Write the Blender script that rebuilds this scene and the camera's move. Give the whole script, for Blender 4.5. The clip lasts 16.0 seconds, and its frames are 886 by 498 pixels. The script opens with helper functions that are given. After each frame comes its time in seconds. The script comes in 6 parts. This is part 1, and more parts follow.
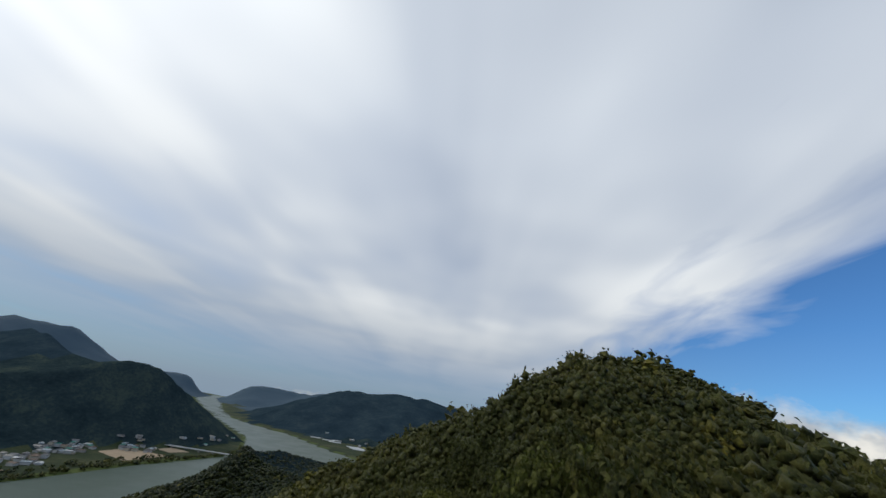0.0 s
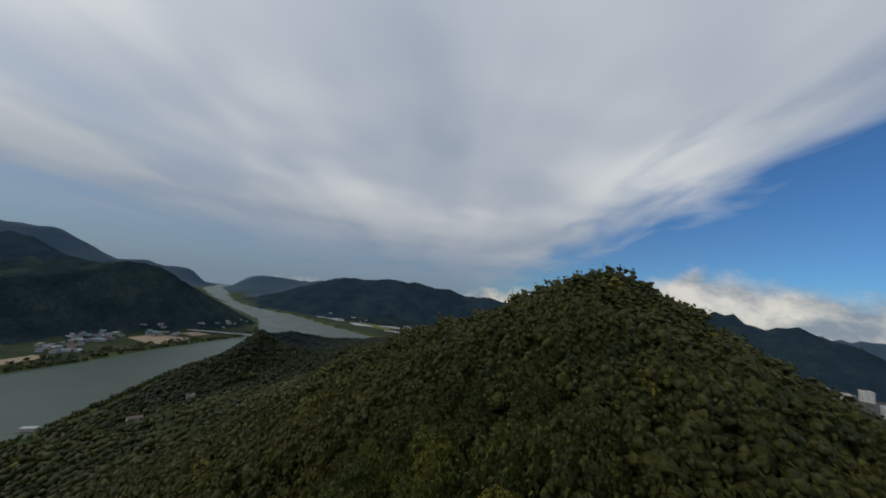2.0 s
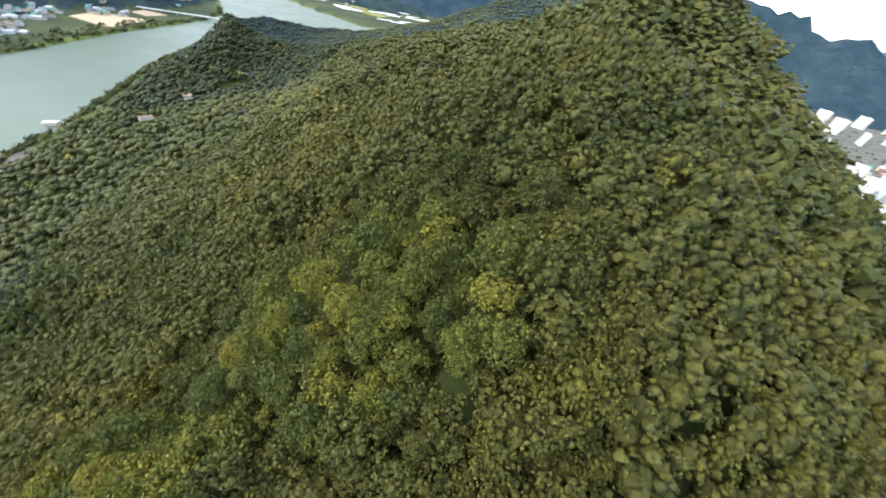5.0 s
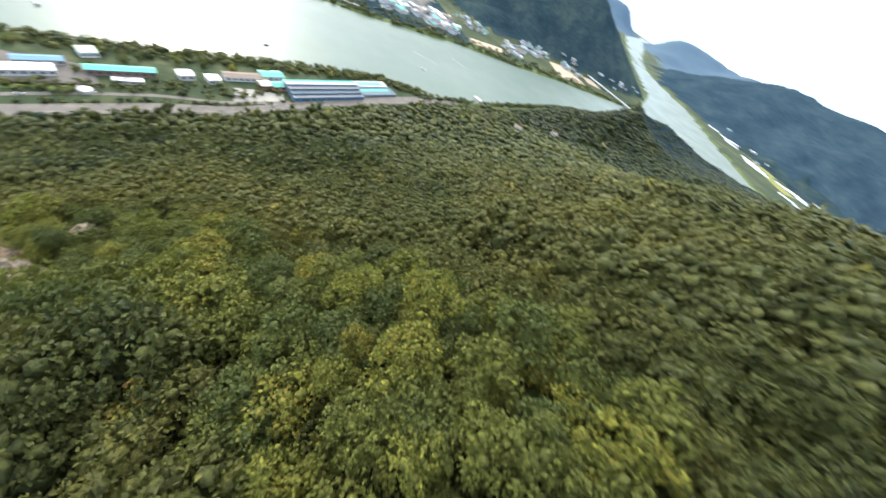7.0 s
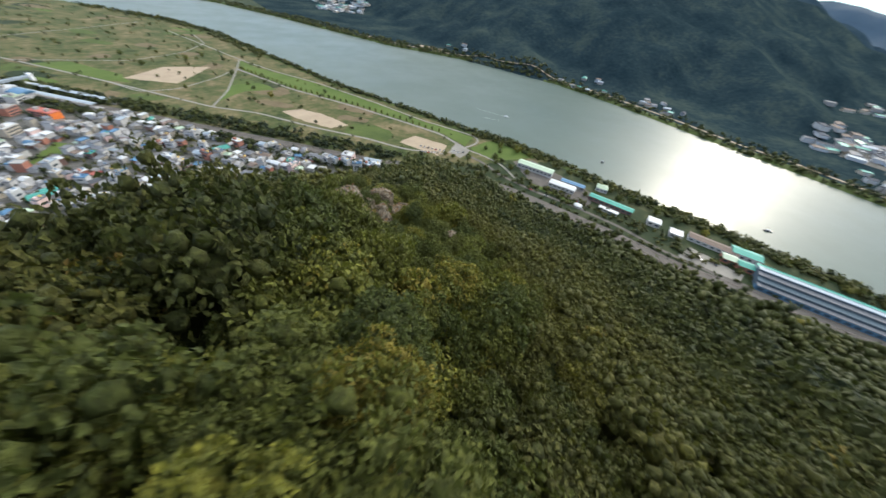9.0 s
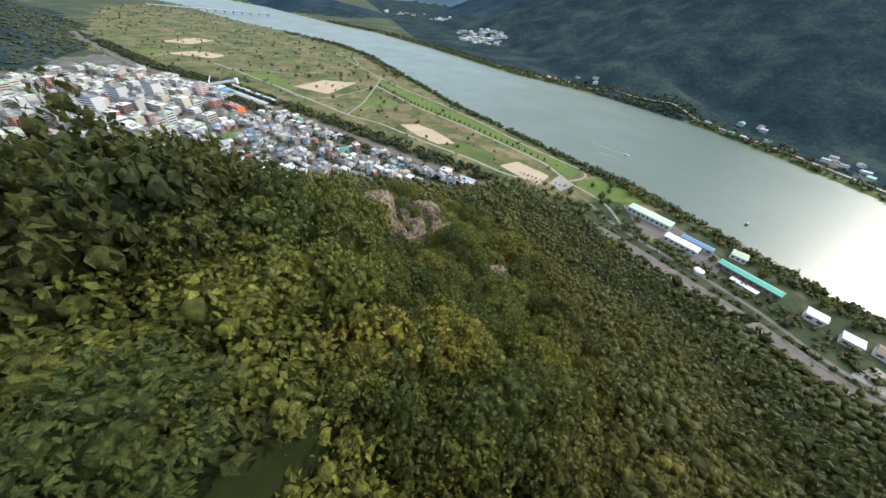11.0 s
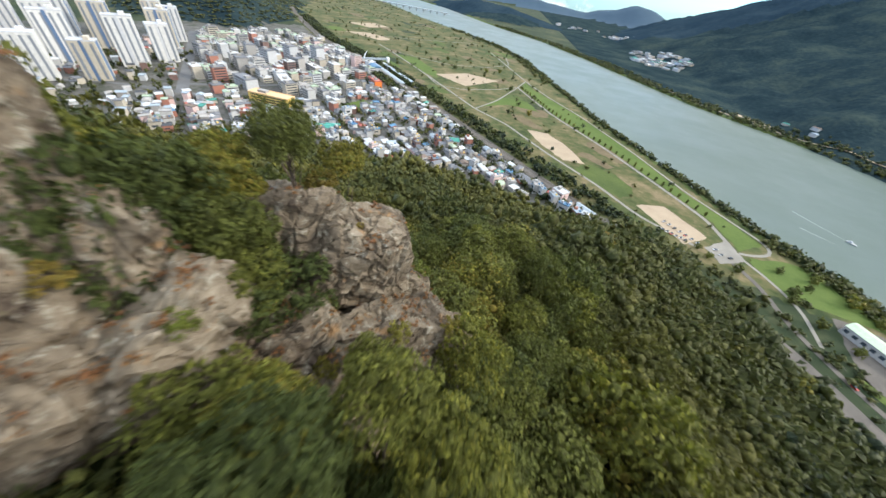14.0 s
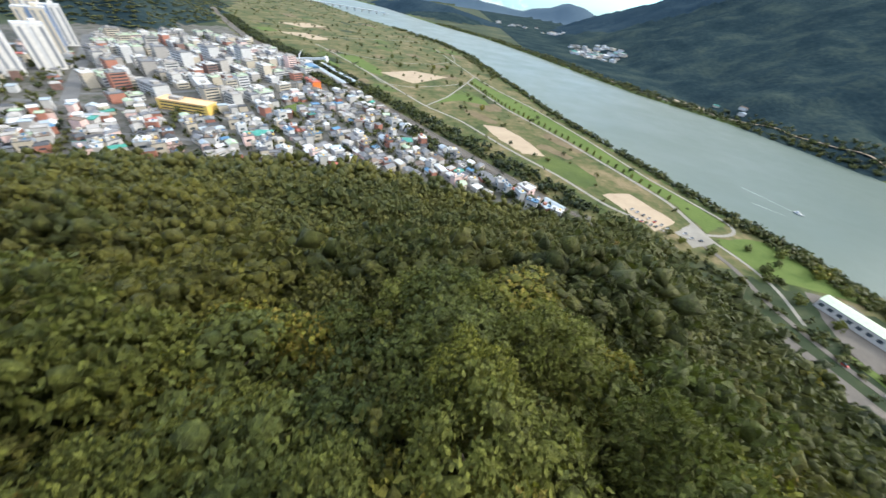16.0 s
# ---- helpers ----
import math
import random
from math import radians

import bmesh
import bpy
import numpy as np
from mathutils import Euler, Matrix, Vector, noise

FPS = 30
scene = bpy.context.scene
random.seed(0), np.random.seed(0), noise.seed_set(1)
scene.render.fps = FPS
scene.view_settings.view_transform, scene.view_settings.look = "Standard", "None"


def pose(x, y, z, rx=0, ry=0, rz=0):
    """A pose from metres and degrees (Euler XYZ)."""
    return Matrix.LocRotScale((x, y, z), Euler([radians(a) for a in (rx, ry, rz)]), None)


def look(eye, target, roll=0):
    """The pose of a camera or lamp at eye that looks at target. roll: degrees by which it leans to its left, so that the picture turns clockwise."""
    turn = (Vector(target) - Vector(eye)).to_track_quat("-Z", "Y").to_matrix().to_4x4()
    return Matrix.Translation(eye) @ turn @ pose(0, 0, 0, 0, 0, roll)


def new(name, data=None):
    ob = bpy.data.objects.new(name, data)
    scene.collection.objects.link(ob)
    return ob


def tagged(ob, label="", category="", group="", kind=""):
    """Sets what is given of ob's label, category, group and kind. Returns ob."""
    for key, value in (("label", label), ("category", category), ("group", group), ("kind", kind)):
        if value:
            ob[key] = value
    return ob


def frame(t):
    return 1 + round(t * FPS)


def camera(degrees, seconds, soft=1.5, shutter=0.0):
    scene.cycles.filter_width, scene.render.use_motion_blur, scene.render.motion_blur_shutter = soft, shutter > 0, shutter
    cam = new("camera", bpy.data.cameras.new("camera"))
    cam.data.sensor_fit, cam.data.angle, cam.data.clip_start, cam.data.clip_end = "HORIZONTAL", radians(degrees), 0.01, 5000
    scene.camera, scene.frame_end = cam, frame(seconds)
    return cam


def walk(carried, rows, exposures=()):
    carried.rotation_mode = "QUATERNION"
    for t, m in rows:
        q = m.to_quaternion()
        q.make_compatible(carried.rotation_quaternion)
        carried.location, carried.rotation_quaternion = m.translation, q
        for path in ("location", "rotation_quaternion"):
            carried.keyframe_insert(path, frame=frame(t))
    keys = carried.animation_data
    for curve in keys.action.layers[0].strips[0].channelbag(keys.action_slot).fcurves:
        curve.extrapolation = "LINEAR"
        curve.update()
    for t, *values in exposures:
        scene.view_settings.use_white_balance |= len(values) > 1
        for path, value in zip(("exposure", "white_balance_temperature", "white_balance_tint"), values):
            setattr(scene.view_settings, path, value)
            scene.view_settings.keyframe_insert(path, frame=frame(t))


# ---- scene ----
from mathutils.bvhtree import BVHTree

# ---------------------------------------------------------------- camera
cam = camera(109.90, 16.0, shutter=0.35)
PATH = [
    (0, (-0.12, 0.48, 220.35), (-2.402, 17.940, 229.832), 10.29),
    (0.5, (-0.74, -0.68, 225.70), (-3.080, 17.028, 234.685), 10.04),
    (1, (-1.08, -3.05, 230.35), (-3.350, 15.173, 238.275), 9.72),
    (1.5, (-1.20, -6.61, 235.17), (-2.985, 12.432, 241.002), 8.72),
    (2, (-2.54, -8.22, 239.81), (-3.152, 11.539, 242.865), 7.33),
    (2.5, (-4.52, -8.78, 243.40), (-3.551, 11.200, 243.392), 6.40),
    (3, (-5.97, -8.35, 247.63), (-3.388, 11.133, 243.927), 5.39),
    (3.5, (-7.23, -6.64, 251.66), (-3.671, 11.289, 243.542), 4.47),
    (3.7, (-7.31, -5.33, 252.79), (-3.693, 11.977, 243.441), 4.48),
    (5.8, (-5.14, 16.02, 251.57), (-6.357, 30.007, 237.330), 24.66),
    (6, (-4.93, 18.80, 248.82), (-7.363, 32.715, 234.665), 28.01),
    (6.5, (-5.91, 25.58, 241.76), (-11.606, 38.686, 227.769), 33.14),
    (7, (-8.85, 32.76, 233.35), (-18.644, 43.029, 219.261), 32.83),
    (7.5, (-14.51, 39.87, 223.48), (-27.708, 44.891, 209.321), 28.37),
    (8, (-22.25, 45.75, 214.55), (-36.416, 44.543, 200.481), 22.26),
    (8.5, (-31.14, 49.51, 206.45), (-43.574, 42.107, 192.635), 14.20),
    (9, (-40.46, 50.20, 198.66), (-50.164, 39.152, 185.106), 7.60),
    (9.5, (-49.34, 48.40, 192.28), (-56.970, 35.474, 179.072), 4.41),
    (9.7, (-52.21, 47.50, 190.48), (-59.394, 34.207, 177.382), 4.06),
    (11.8, (-64.68, 39.82, 190.69), (-68.871, 25.127, 177.782), 7.10),
    (12, (-67.01, 36.32, 187.88), (-71.044, 21.553, 175.016), 7.17),
    (12.5, (-73.73, 25.53, 180.04), (-76.924, 10.595, 167.123), 7.87),
    (13, (-79.36, 13.25, 171.20), (-81.235, -1.803, 158.168), 8.48),
    (13.5, (-83.31, 1.72, 163.87), (-83.621, -13.364, 150.743), 9.31),
    (14, (-85.81, -8.54, 157.58), (-84.813, -23.602, 144.451), 9.92),
    (14.5, (-86.71, -18.15, 151.24), (-84.881, -33.165, 138.153), 10.06),
    (15, (-85.93, -26.09, 146.72), (-84.099, -41.147, 133.688), 9.69),
    (15.5, (-84.76, -35.09, 141.72), (-83.721, -50.362, 128.848), 9.20),
    (16, (-84.95, -38.74, 143.53), (-86.126, -54.077, 130.745), 9.20),
]
EXPOSURE = [(0.0, -1.38), (1.0, -1.52), (2.5, -1.82), (3.1, -1.68), (3.5, -1.32), (4.2, -0.15), (5.4, 1.15), (6.0, 1.22), (7.0, 1.05), (8.0, 0.5), (9.0, 0.0), (10.0, 0.12), (12.0, 0.32), (14.5, 0.34), (15.2, 0.32), (16.0, 0.42)]
walk(cam, [(t, look(eye, target, roll)) for t, eye, target, roll in PATH], EXPOSURE)

# ---------------------------------------------------------------- world and sun
SUN_AZ, SUN_EL = radians(-97), radians(28)
SUN_DIR = Vector((math.sin(SUN_AZ) * math.cos(SUN_EL), math.cos(SUN_AZ) * math.cos(SUN_EL), math.sin(SUN_EL)))


class Nodes:
    """Short hand for building a node tree."""

    def __init__(self, tree):
        self.t = tree
        self.n, self.l = tree.nodes, tree.links

    def add(self, kind, **props):
        node = self.n.new(kind)
        for key, value in props.items():
            if key == "op":
                node.operation = value
            elif key == "blend":
                node.blend_type = value
            elif key == "dims":
                node.noise_dimensions = value
        return node

    def put(self, sock, value):
        if hasattr(value, "is_output"):
            self.l.new(value, sock)
        elif value is not None:
            sock.default_value = value

    def math(self, op, a, b=None, c=None, clamp=False):
        node = self.add("ShaderNodeMath", op=op)
        node.use_clamp = clamp
        for k, v in enumerate((a, b, c)):
            self.put(node.inputs[k], v)
        return node.outputs[0]

    def vmath(self, op, a, b=None):
        node = self.add("ShaderNodeVectorMath", op=op)
        self.put(node.inputs[0], a)
        self.put(node.inputs[1], b)
        return node.outputs["Value"] if op in ("DOT_PRODUCT", "LENGTH") else node.outputs[0]

    def mix(self, f, a, b, blend="MIX"):
        node = self.n.new("ShaderNodeMix")
        node.data_type, node.blend_type = "RGBA", blend
        self.put(node.inputs[0], f)
        self.put(node.inputs[6], a if hasattr(a, "is_output") else (*a, 1)[:4])
        self.put(node.inputs[7], b if hasattr(b, "is_output") else (*b, 1)[:4])
        return node.outputs[2]

    def ramp(self, f, stops, smooth=False):
        node = self.n.new("ShaderNodeValToRGB")
        node.color_ramp.interpolation = "EASE" if smooth else "LINEAR"
        e = node.color_ramp.elements
        while len(e) < len(stops):
            e.new(0.5)
        for k, (pos, col) in enumerate(stops):
            e[k].position = pos
            e[k].color = (*col, 1) if hasattr(col, "__len__") else (col, col, col, 1)
        self.put(node.inputs[0], f)
        return node.outputs[0]

    def noise(self, vec, scale, detail=3.0, rough=0.55, dist=0.0):
        node = self.n.new("ShaderNodeTexNoise")
        self.put(node.inputs["Vector"], vec)
        node.inputs["Scale"].default_value = scale
        node.inputs["Detail"].default_value = detail
        node.inputs["Roughness"].default_value = rough
        node.inputs["Distortion"].default_value = dist
        return node.outputs[0]

    def mapping(self, vec, loc=(0, 0, 0), rot=(0, 0, 0), scale=(1, 1, 1)):
        node = self.n.new("ShaderNodeMapping")
        self.put(node.inputs[0], vec)
        node.inputs[1].default_value, node.inputs[2].default_value, node.inputs[3].default_value = loc, rot, scale
        return node.outputs[0]

    def bump(self, height, strength=0.3, distance=0.1):
        node = self.n.new("ShaderNodeBump")
        self.put(node.inputs["Height"], height)
        node.inputs["Strength"].default_value = strength
        node.inputs["Distance"].default_value = distance
        return node.outputs[0]


def build_world():
    world = bpy.data.worlds.new("sky")
    world.use_nodes = True
    scene.world = world
    k = Nodes(world.node_tree)
    k.n.clear()
    gen = k.n.new("ShaderNodeTexCoord").outputs["Generated"]
    d = k.vmath("NORMALIZE", gen)
    sep = k.n.new("ShaderNodeSeparateXYZ")
    k.put(sep.inputs[0], d)
    x, y, z = sep.outputs
    up = k.math("MAXIMUM", z, 0.0)
    sky = k.n.new("ShaderNodeTexSky")
    sky.sky_type, sky.sun_disc = "NISHITA", False
    sky.sun_elevation, sky.sun_rotation = SUN_EL, SUN_AZ
    sky.air_density, sky.dust_density, sky.ozone_density = 1.0, 0.6, 1.5
    blue = k.mix(1.0, sky.outputs[0], (0.112, 0.205, 0.305), "MULTIPLY")
    # flat cloud sheet: where the ray meets a plane overhead
    den = k.math("ADD", up, 0.06)
    px, py = k.math("DIVIDE", x, den), k.math("DIVIDE", y, den)
    comb = k.n.new("ShaderNodeCombineXYZ")
    k.put(comb.inputs[0], px)
    k.put(comb.inputs[1], py)
    flat = comb.outputs[0]
    streak = k.noise(k.mapping(flat, rot=(0, 0, radians(14)), scale=(0.75, 0.16, 1)), 1.0, 3.0, 0.45, 0.8)
    soft = k.noise(k.mapping(flat, loc=(3.1, 1.7, 0)), 0.45, 3.0, 0.5)
    wisp = k.noise(k.mapping(flat, rot=(0, 0, radians(38)), scale=(1.7, 0.8, 1)), 1.4, 4.0, 0.5, 0.5)
    dense = k.math("ADD", k.math("MULTIPLY", streak, 0.42), k.math("MULTIPLY", soft, 0.72))
    edge = k.math("SUBTRACT", k.math("ADD", 1.85, k.math("MULTIPLY", k.math("SUBTRACT", wisp, 0.5), 1.5)), px)
    edge = k.math("MULTIPLY", edge, 1.25, clamp=True)
    # open blue sky low in the south
    south = k.math("MULTIPLY", k.math("ADD", k.math("ADD", py, 3.6), k.math("MULTIPLY", wisp, 1.6)), 0.5, clamp=True)
    edge = k.math("MULTIPLY", edge, k.math("ADD", 0.12, k.math("MULTIPLY", south, 0.88)))
    low = k.math("MULTIPLY", k.math("SUBTRACT", up, 0.015), 6.5, clamp=True)
    thick = k.math("MULTIPLY", k.ramp(dense, [(0.30, 0.55), (0.66, 1.0)], True), k.math("MULTIPLY", edge, k.math("ADD", 0.30, k.math("MULTIPLY", low, 0.70))))
    shade = k.ramp(dense, [(0.34, (1.12, 1.26, 1.43)), (0.50, (1.38, 1.50, 1.64)), (0.66, (1.84, 1.93, 2.0))], True)
    cosun = k.math("MAXIMUM", k.vmath("DOT_PRODUCT", d, tuple(SUN_DIR)), 0.0)
    glow = k.math("ADD", k.math("MULTIPLY", k.math("POWER", cosun, 90.0), 3.0), k.math("MULTIPLY", k.math("POWER", cosun, 9.0), 0.9))
    lift = k.n.new("ShaderNodeVectorMath")
    lift.operation = "SCALE"
    lift.inputs[0].default_value = (1.0, 0.985, 0.96)
    k.put(lift.inputs["Scale"], glow)
    sheet = k.mix(1.0, shade, lift.outputs[0], "ADD")
    over = k.n.new("ShaderNodeVectorMath")
    over.operation = "SCALE"
    k.put(over.inputs[0], sheet)
    k.put(over.inputs["Scale"], k.math("ADD", 1.0, k.math("MULTIPLY", k.math("MULTIPLY", k.math("SUBTRACT", up, 0.25), 2.0, clamp=True), 0.32)))
    sheet = over.outputs[0]
    # the sheet thins out and greys towards the northern and western hills
    veil = k.math("MULTIPLY", k.math("SUBTRACT", 1.0, k.math("MULTIPLY", up, 3.6), clamp=True), k.math("MULTIPLY", k.math("SUBTRACT", 1.15, k.math("MULTIPLY", px, 0.35), clamp=True), k.math("ADD", 1.0, k.math("MULTIPLY", y, 1.4), clamp=True)))
    sheet = k.mix(k.math("MULTIPLY", veil, 0.85), sheet, (0.66, 0.84, 1.10))
    col = k.mix(thick, blue, sheet)
    col = k.mix(k.math("MULTIPLY", veil, 0.8), col, (0.62, 0.80, 1.06))
    # heaped clouds low over the hills
    lump = k.noise(k.mapping(d, scale=(1, 1, 1.6)), 7.0, 7.0, 0.6, 0.3)
    big = k.noise(k.mapping(d, loc=(0.4, 0.2, 0), scale=(1, 1, 0.5)), 3.4, 2.0, 0.5)
    top = k.math("ADD", k.math("MULTIPLY", big, 0.20), k.math("MULTIPLY", k.math("SUBTRACT", lump, 0.5), 0.16))
    east = k.math("MULTIPLY", k.math("SUBTRACT", k.math("ADD", k.math("MULTIPLY", x, 0.9), k.math("MULTIPLY", y, 0.35)), 0.30), 2.2, clamp=True)
    lim = k.math("ADD", k.math("ADD", top, 0.04), k.math("MULTIPLY", k.math("SUBTRACT", east, 1.0), 0.17))
    heap = k.math("MULTIPLY", k.math("SUBTRACT", lim, up), 26.0, clamp=True)
    inner = k.noise(k.mapping(d, scale=(1, 1, 1.6)), 9.0, 5.0, 0.6)
    hc = k.ramp(inner, [(0.36, (0.80, 0.90, 1.08)), (0.48, (1.55, 1.52, 1.46)), (0.60, (2.4, 2.25, 2.0))])
    col = k.mix(k.math("MULTIPLY", heap, 0.88), col, hc)
    bg = k.n.new("ShaderNodeBackground")
    k.put(bg.inputs[0], col)
    bg.inputs[1].default_value = 1.0
    out = k.n.new("ShaderNodeOutputWorld")
    k.l.new(bg.outputs[0], out.inputs[0])


build_world()
sun = new("sun", bpy.data.lights.new("sun", "SUN"))
sun.data.energy, sun.data.angle, sun.data.color = 2.5, radians(6.0), (1.0, 0.90, 0.74)
sun.matrix_world = look((0, 0, 600), Vector((0, 0, 600)) - SUN_DIR)

# ---------------------------------------------------------------- materials
def material(name):
    m = bpy.data.materials.new(name)
    m.use_nodes = True
    k = Nodes(m.node_tree)
    bsdf = k.n["Principled BSDF"]
    return m, k, bsdf


def plain(name, colour, rough=0.7, metal=0.0, vary=0.18, scale=0.6, bump=0.0, spec=0.4):
    """Painted or raw surface with stains at two scales."""
    m, k, b = material(name)
    pos = k.n.new("ShaderNodeNewGeometry").outputs["Position"]
    info = k.n.new("ShaderNodeObjectInfo").outputs["Random"]
    n1, n2 = k.noise(pos, scale, 4.0), k.noise(pos, scale * 7.0, 3.0)
    f = k.math("ADD", k.math("MULTIPLY", n1, 0.65), k.math("MULTIPLY", n2, 0.35))
    dark = tuple(c * (1 - vary * 1.6) for c in colour)
    lite = tuple(min(1, c * (1 + vary)) for c in colour)
    c = k.ramp(f, [(0.3, dark), (0.7, lite)])
    hsv = k.n.new("ShaderNodeHueSaturation")
    k.put(hsv.inputs["Color"], c)
    k.put(hsv.inputs["Value"], k.math("ADD", 1 - vary * 0.7, k.math("MULTIPLY", info, vary * 1.4)))
    k.put(b.inputs["Base Color"], hsv.outputs[0])
    b.inputs["Roughness"].default_value, b.inputs["Metallic"].default_value = rough, metal
    b.inputs["Specular IOR Level"].default_value = spec
    if bump:
        k.put(b.inputs["Normal"], k.bump(n2, 0.5, bump))
    return m


LEAF_STOPS = [(0.0, (0.017, 0.029, 0.013)), (0.1, (0.035, 0.044, 0.011)), (0.25, (0.055, 0.064, 0.016)), (0.5, (0.079, 0.078, 0.018)), (0.72, (0.103, 0.099, 0.018)), (0.88, (0.134, 0.123, 0.018)), (0.955, (0.138, 0.101, 0.019)), (1.0, (0.116, 0.068, 0.022))]


def leaves(name, per_object, stops=LEAF_STOPS):
    """Foliage: a hue for each tree, a smaller spread from leaf to leaf, a little light through the blade."""
    m, k, b = material(name)
    if per_object:
        tint = k.n.new("ShaderNodeObjectInfo").outputs["Random"]
    else:
        a = k.n.new("ShaderNodeAttribute")
        a.attribute_name = "tint"
        tint = a.outputs["Fac"]
    geo = k.n.new("ShaderNodeNewGeometry")
    isl = geo.outputs["Random Per Island"]
    f = k.math("ADD", tint, k.math("MULTIPLY", k.math("SUBTRACT", isl, 0.5), 0.22), clamp=True)
    c = k.ramp(f, stops)
    hsv = k.n.new("ShaderNodeHueSaturation")
    k.put(hsv.inputs["Color"], c)
    clump = k.noise(geo.outputs["Position"], 1.5, 5.0, 0.72)
    value = k.math("ADD", 0.86, k.math("MULTIPLY", isl, 0.3))
    k.put(hsv.inputs["Value"], k.math("MULTIPLY", value, k.ramp(clump, [(0.35, 0.50), (0.65, 1.42)])))
    k.put(b.inputs["Normal"], k.bump(clump, 1.0, 0.6))
    b.inputs["Roughness"].default_value = 0.55
    b.inputs["Specular IOR Level"].default_value = 0.2
    k.put(b.inputs["Base Color"], hsv.outputs[0])
    tr = k.n.new("ShaderNodeBsdfTranslucent")
    k.put(tr.inputs[0], k.mix(1.0, hsv.outputs[0], (1.1, 1.25, 0.6), "MULTIPLY"))
    mixer = k.n.new("ShaderNodeMixShader")
    mixer.inputs[0].default_value = 0.16
    k.l.new(b.outputs[0], mixer.inputs[1])
    k.l.new(tr.outputs[0], mixer.inputs[2])
    k.l.new(mixer.outputs[0], k.n["Material Output"].inputs[0])
    return m


def land(name, stops, s1, s2, bump=0.0, rough=0.95, spec=0.15):
    """Open ground: large patches and fine grain."""
    m, k, b = material(name)
    pos = k.n.new("ShaderNodeNewGeometry").outputs["Position"]
    n1, n2 = k.noise(pos, s1, 4.0, 0.6), k.noise(pos, s2, 5.0, 0.65)
    f = k.math("ADD", k.math("MULTIPLY", n1, 0.6), k.math("MULTIPLY", n2, 0.4))
    k.put(b.inputs["Base Color"], k.ramp(f, stops))
    b.inputs["Roughness"].default_value = rough
    b.inputs["Specular IOR Level"].default_value = spec
    if bump:
        k.put(b.inputs["Normal"], k.bump(n2, 0.8, bump))
    return m


def water_material():
    m, k, b = material("river_water")
    pos = k.n.new("ShaderNodeNewGeometry").outputs["Position"]
    murk = k.noise(pos, 0.004, 3.0)
    k.put(b.inputs["Base Color"], k.ramp(murk, [(0.3, (0.052, 0.080, 0.064)), (0.7, (0.066, 0.092, 0.070))]))
    b.inputs["IOR"].default_value = 1.33
    b.inputs["Specular IOR Level"].default_value = 0.5
    calm = k.noise(pos, 0.012, 3.0, 0.6)
    k.put(b.inputs["Roughness"], k.ramp(calm, [(0.35, 0.35), (0.65, 0.42)]))
    w = k.math("ADD", k.noise(k.mapping(pos, scale=(1, 0.6, 1)), 0.35, 4.0, 0.6), k.math("MULTIPLY", k.noise(pos, 0.06, 3.0), 1.5))
    k.put(b.inputs["Normal"], k.bump(w, 0.30, 0.22))
    return m


def rock_material():
    m, k, b = material("weathered_rock")
    pos = k.n.new("ShaderNodeNewGeometry").outputs["Position"]
    big, mid, fine = k.noise(pos, 0.28, 4.0, 0.6, 0.6), k.noise(k.mapping(pos, rot=(0.4, 0.3, 0.2), scale=(1, 1, 1.7)), 1.1, 7.0, 0.62), k.noise(pos, 11.0, 4.0, 0.7)
    f = k.math("ADD", k.math("MULTIPLY", big, 0.55), k.math("ADD", k.math("MULTIPLY", mid, 0.35), k.math("MULTIPLY", fine, 0.10)))
    c = k.ramp(f, [(0.37, (0.042, 0.030, 0.021)), (0.45, (0.098, 0.076, 0.052)), (0.53, (0.155, 0.123, 0.086)), (0.63, (0.240, 0.200, 0.146))])
    lichen = k.ramp(k.noise(k.mapping(pos, loc=(7, 3, 1)), 1.3, 8.0, 0.75), [(0.55, 0.0), (0.62, 0.7)])
    c = k.mix(lichen, c, (0.29, 0.27, 0.215))
    rust = k.ramp(k.noise(k.mapping(pos, loc=(1, 9, 4)), 0.7, 5.0, 0.6), [(0.60, 0.0), (0.70, 0.6)])
    c = k.mix(rust, c, (0.27, 0.145, 0.055))
    moss = k.ramp(k.noise(k.mapping(pos, loc=(4, 2, 8)), 1.6, 6.0, 0.7), [(0.62, 0.0), (0.69, 0.7)])
    c = k.mix(moss, c, (0.085, 0.085, 0.035))
    k.put(b.inputs["Base Color"], c)
    b.inputs["Roughness"].default_value = 0.9
    b.inputs["Specular IOR Level"].default_value = 0.25
    crack = k.n.new("ShaderNodeTexVoronoi")
    crack.feature = "DISTANCE_TO_EDGE"
    bent = k.n.new("ShaderNodeMixRGB")
    bent.inputs[0].default_value = 0.12
    warp = k.n.new("ShaderNodeTexNoise")
    k.put(warp.inputs["Vector"], pos)
    warp.inputs["Scale"].default_value = 0.8
    k.put(bent.inputs[1], k.mapping(pos, rot=(0.3, 0.5, 0.2), scale=(0.4, 0.4, 0.75)))
    k.put(bent.inputs[2], warp.outputs["Color"])
    k.put(crack.inputs["Vector"], bent.outputs[0])
    cut = k.ramp(crack.outputs["Distance"], [(0.0, 0.0), (0.035, 1.0)])
    h = k.math("ADD", k.math("ADD", k.math("MULTIPLY", mid, 1.1), k.math("MULTIPLY", fine, 0.12)), k.math("MULTIPLY", cut, 0.16))
    k.put(b.inputs["Normal"], k.bump(h, 0.8, 0.3))
    return m


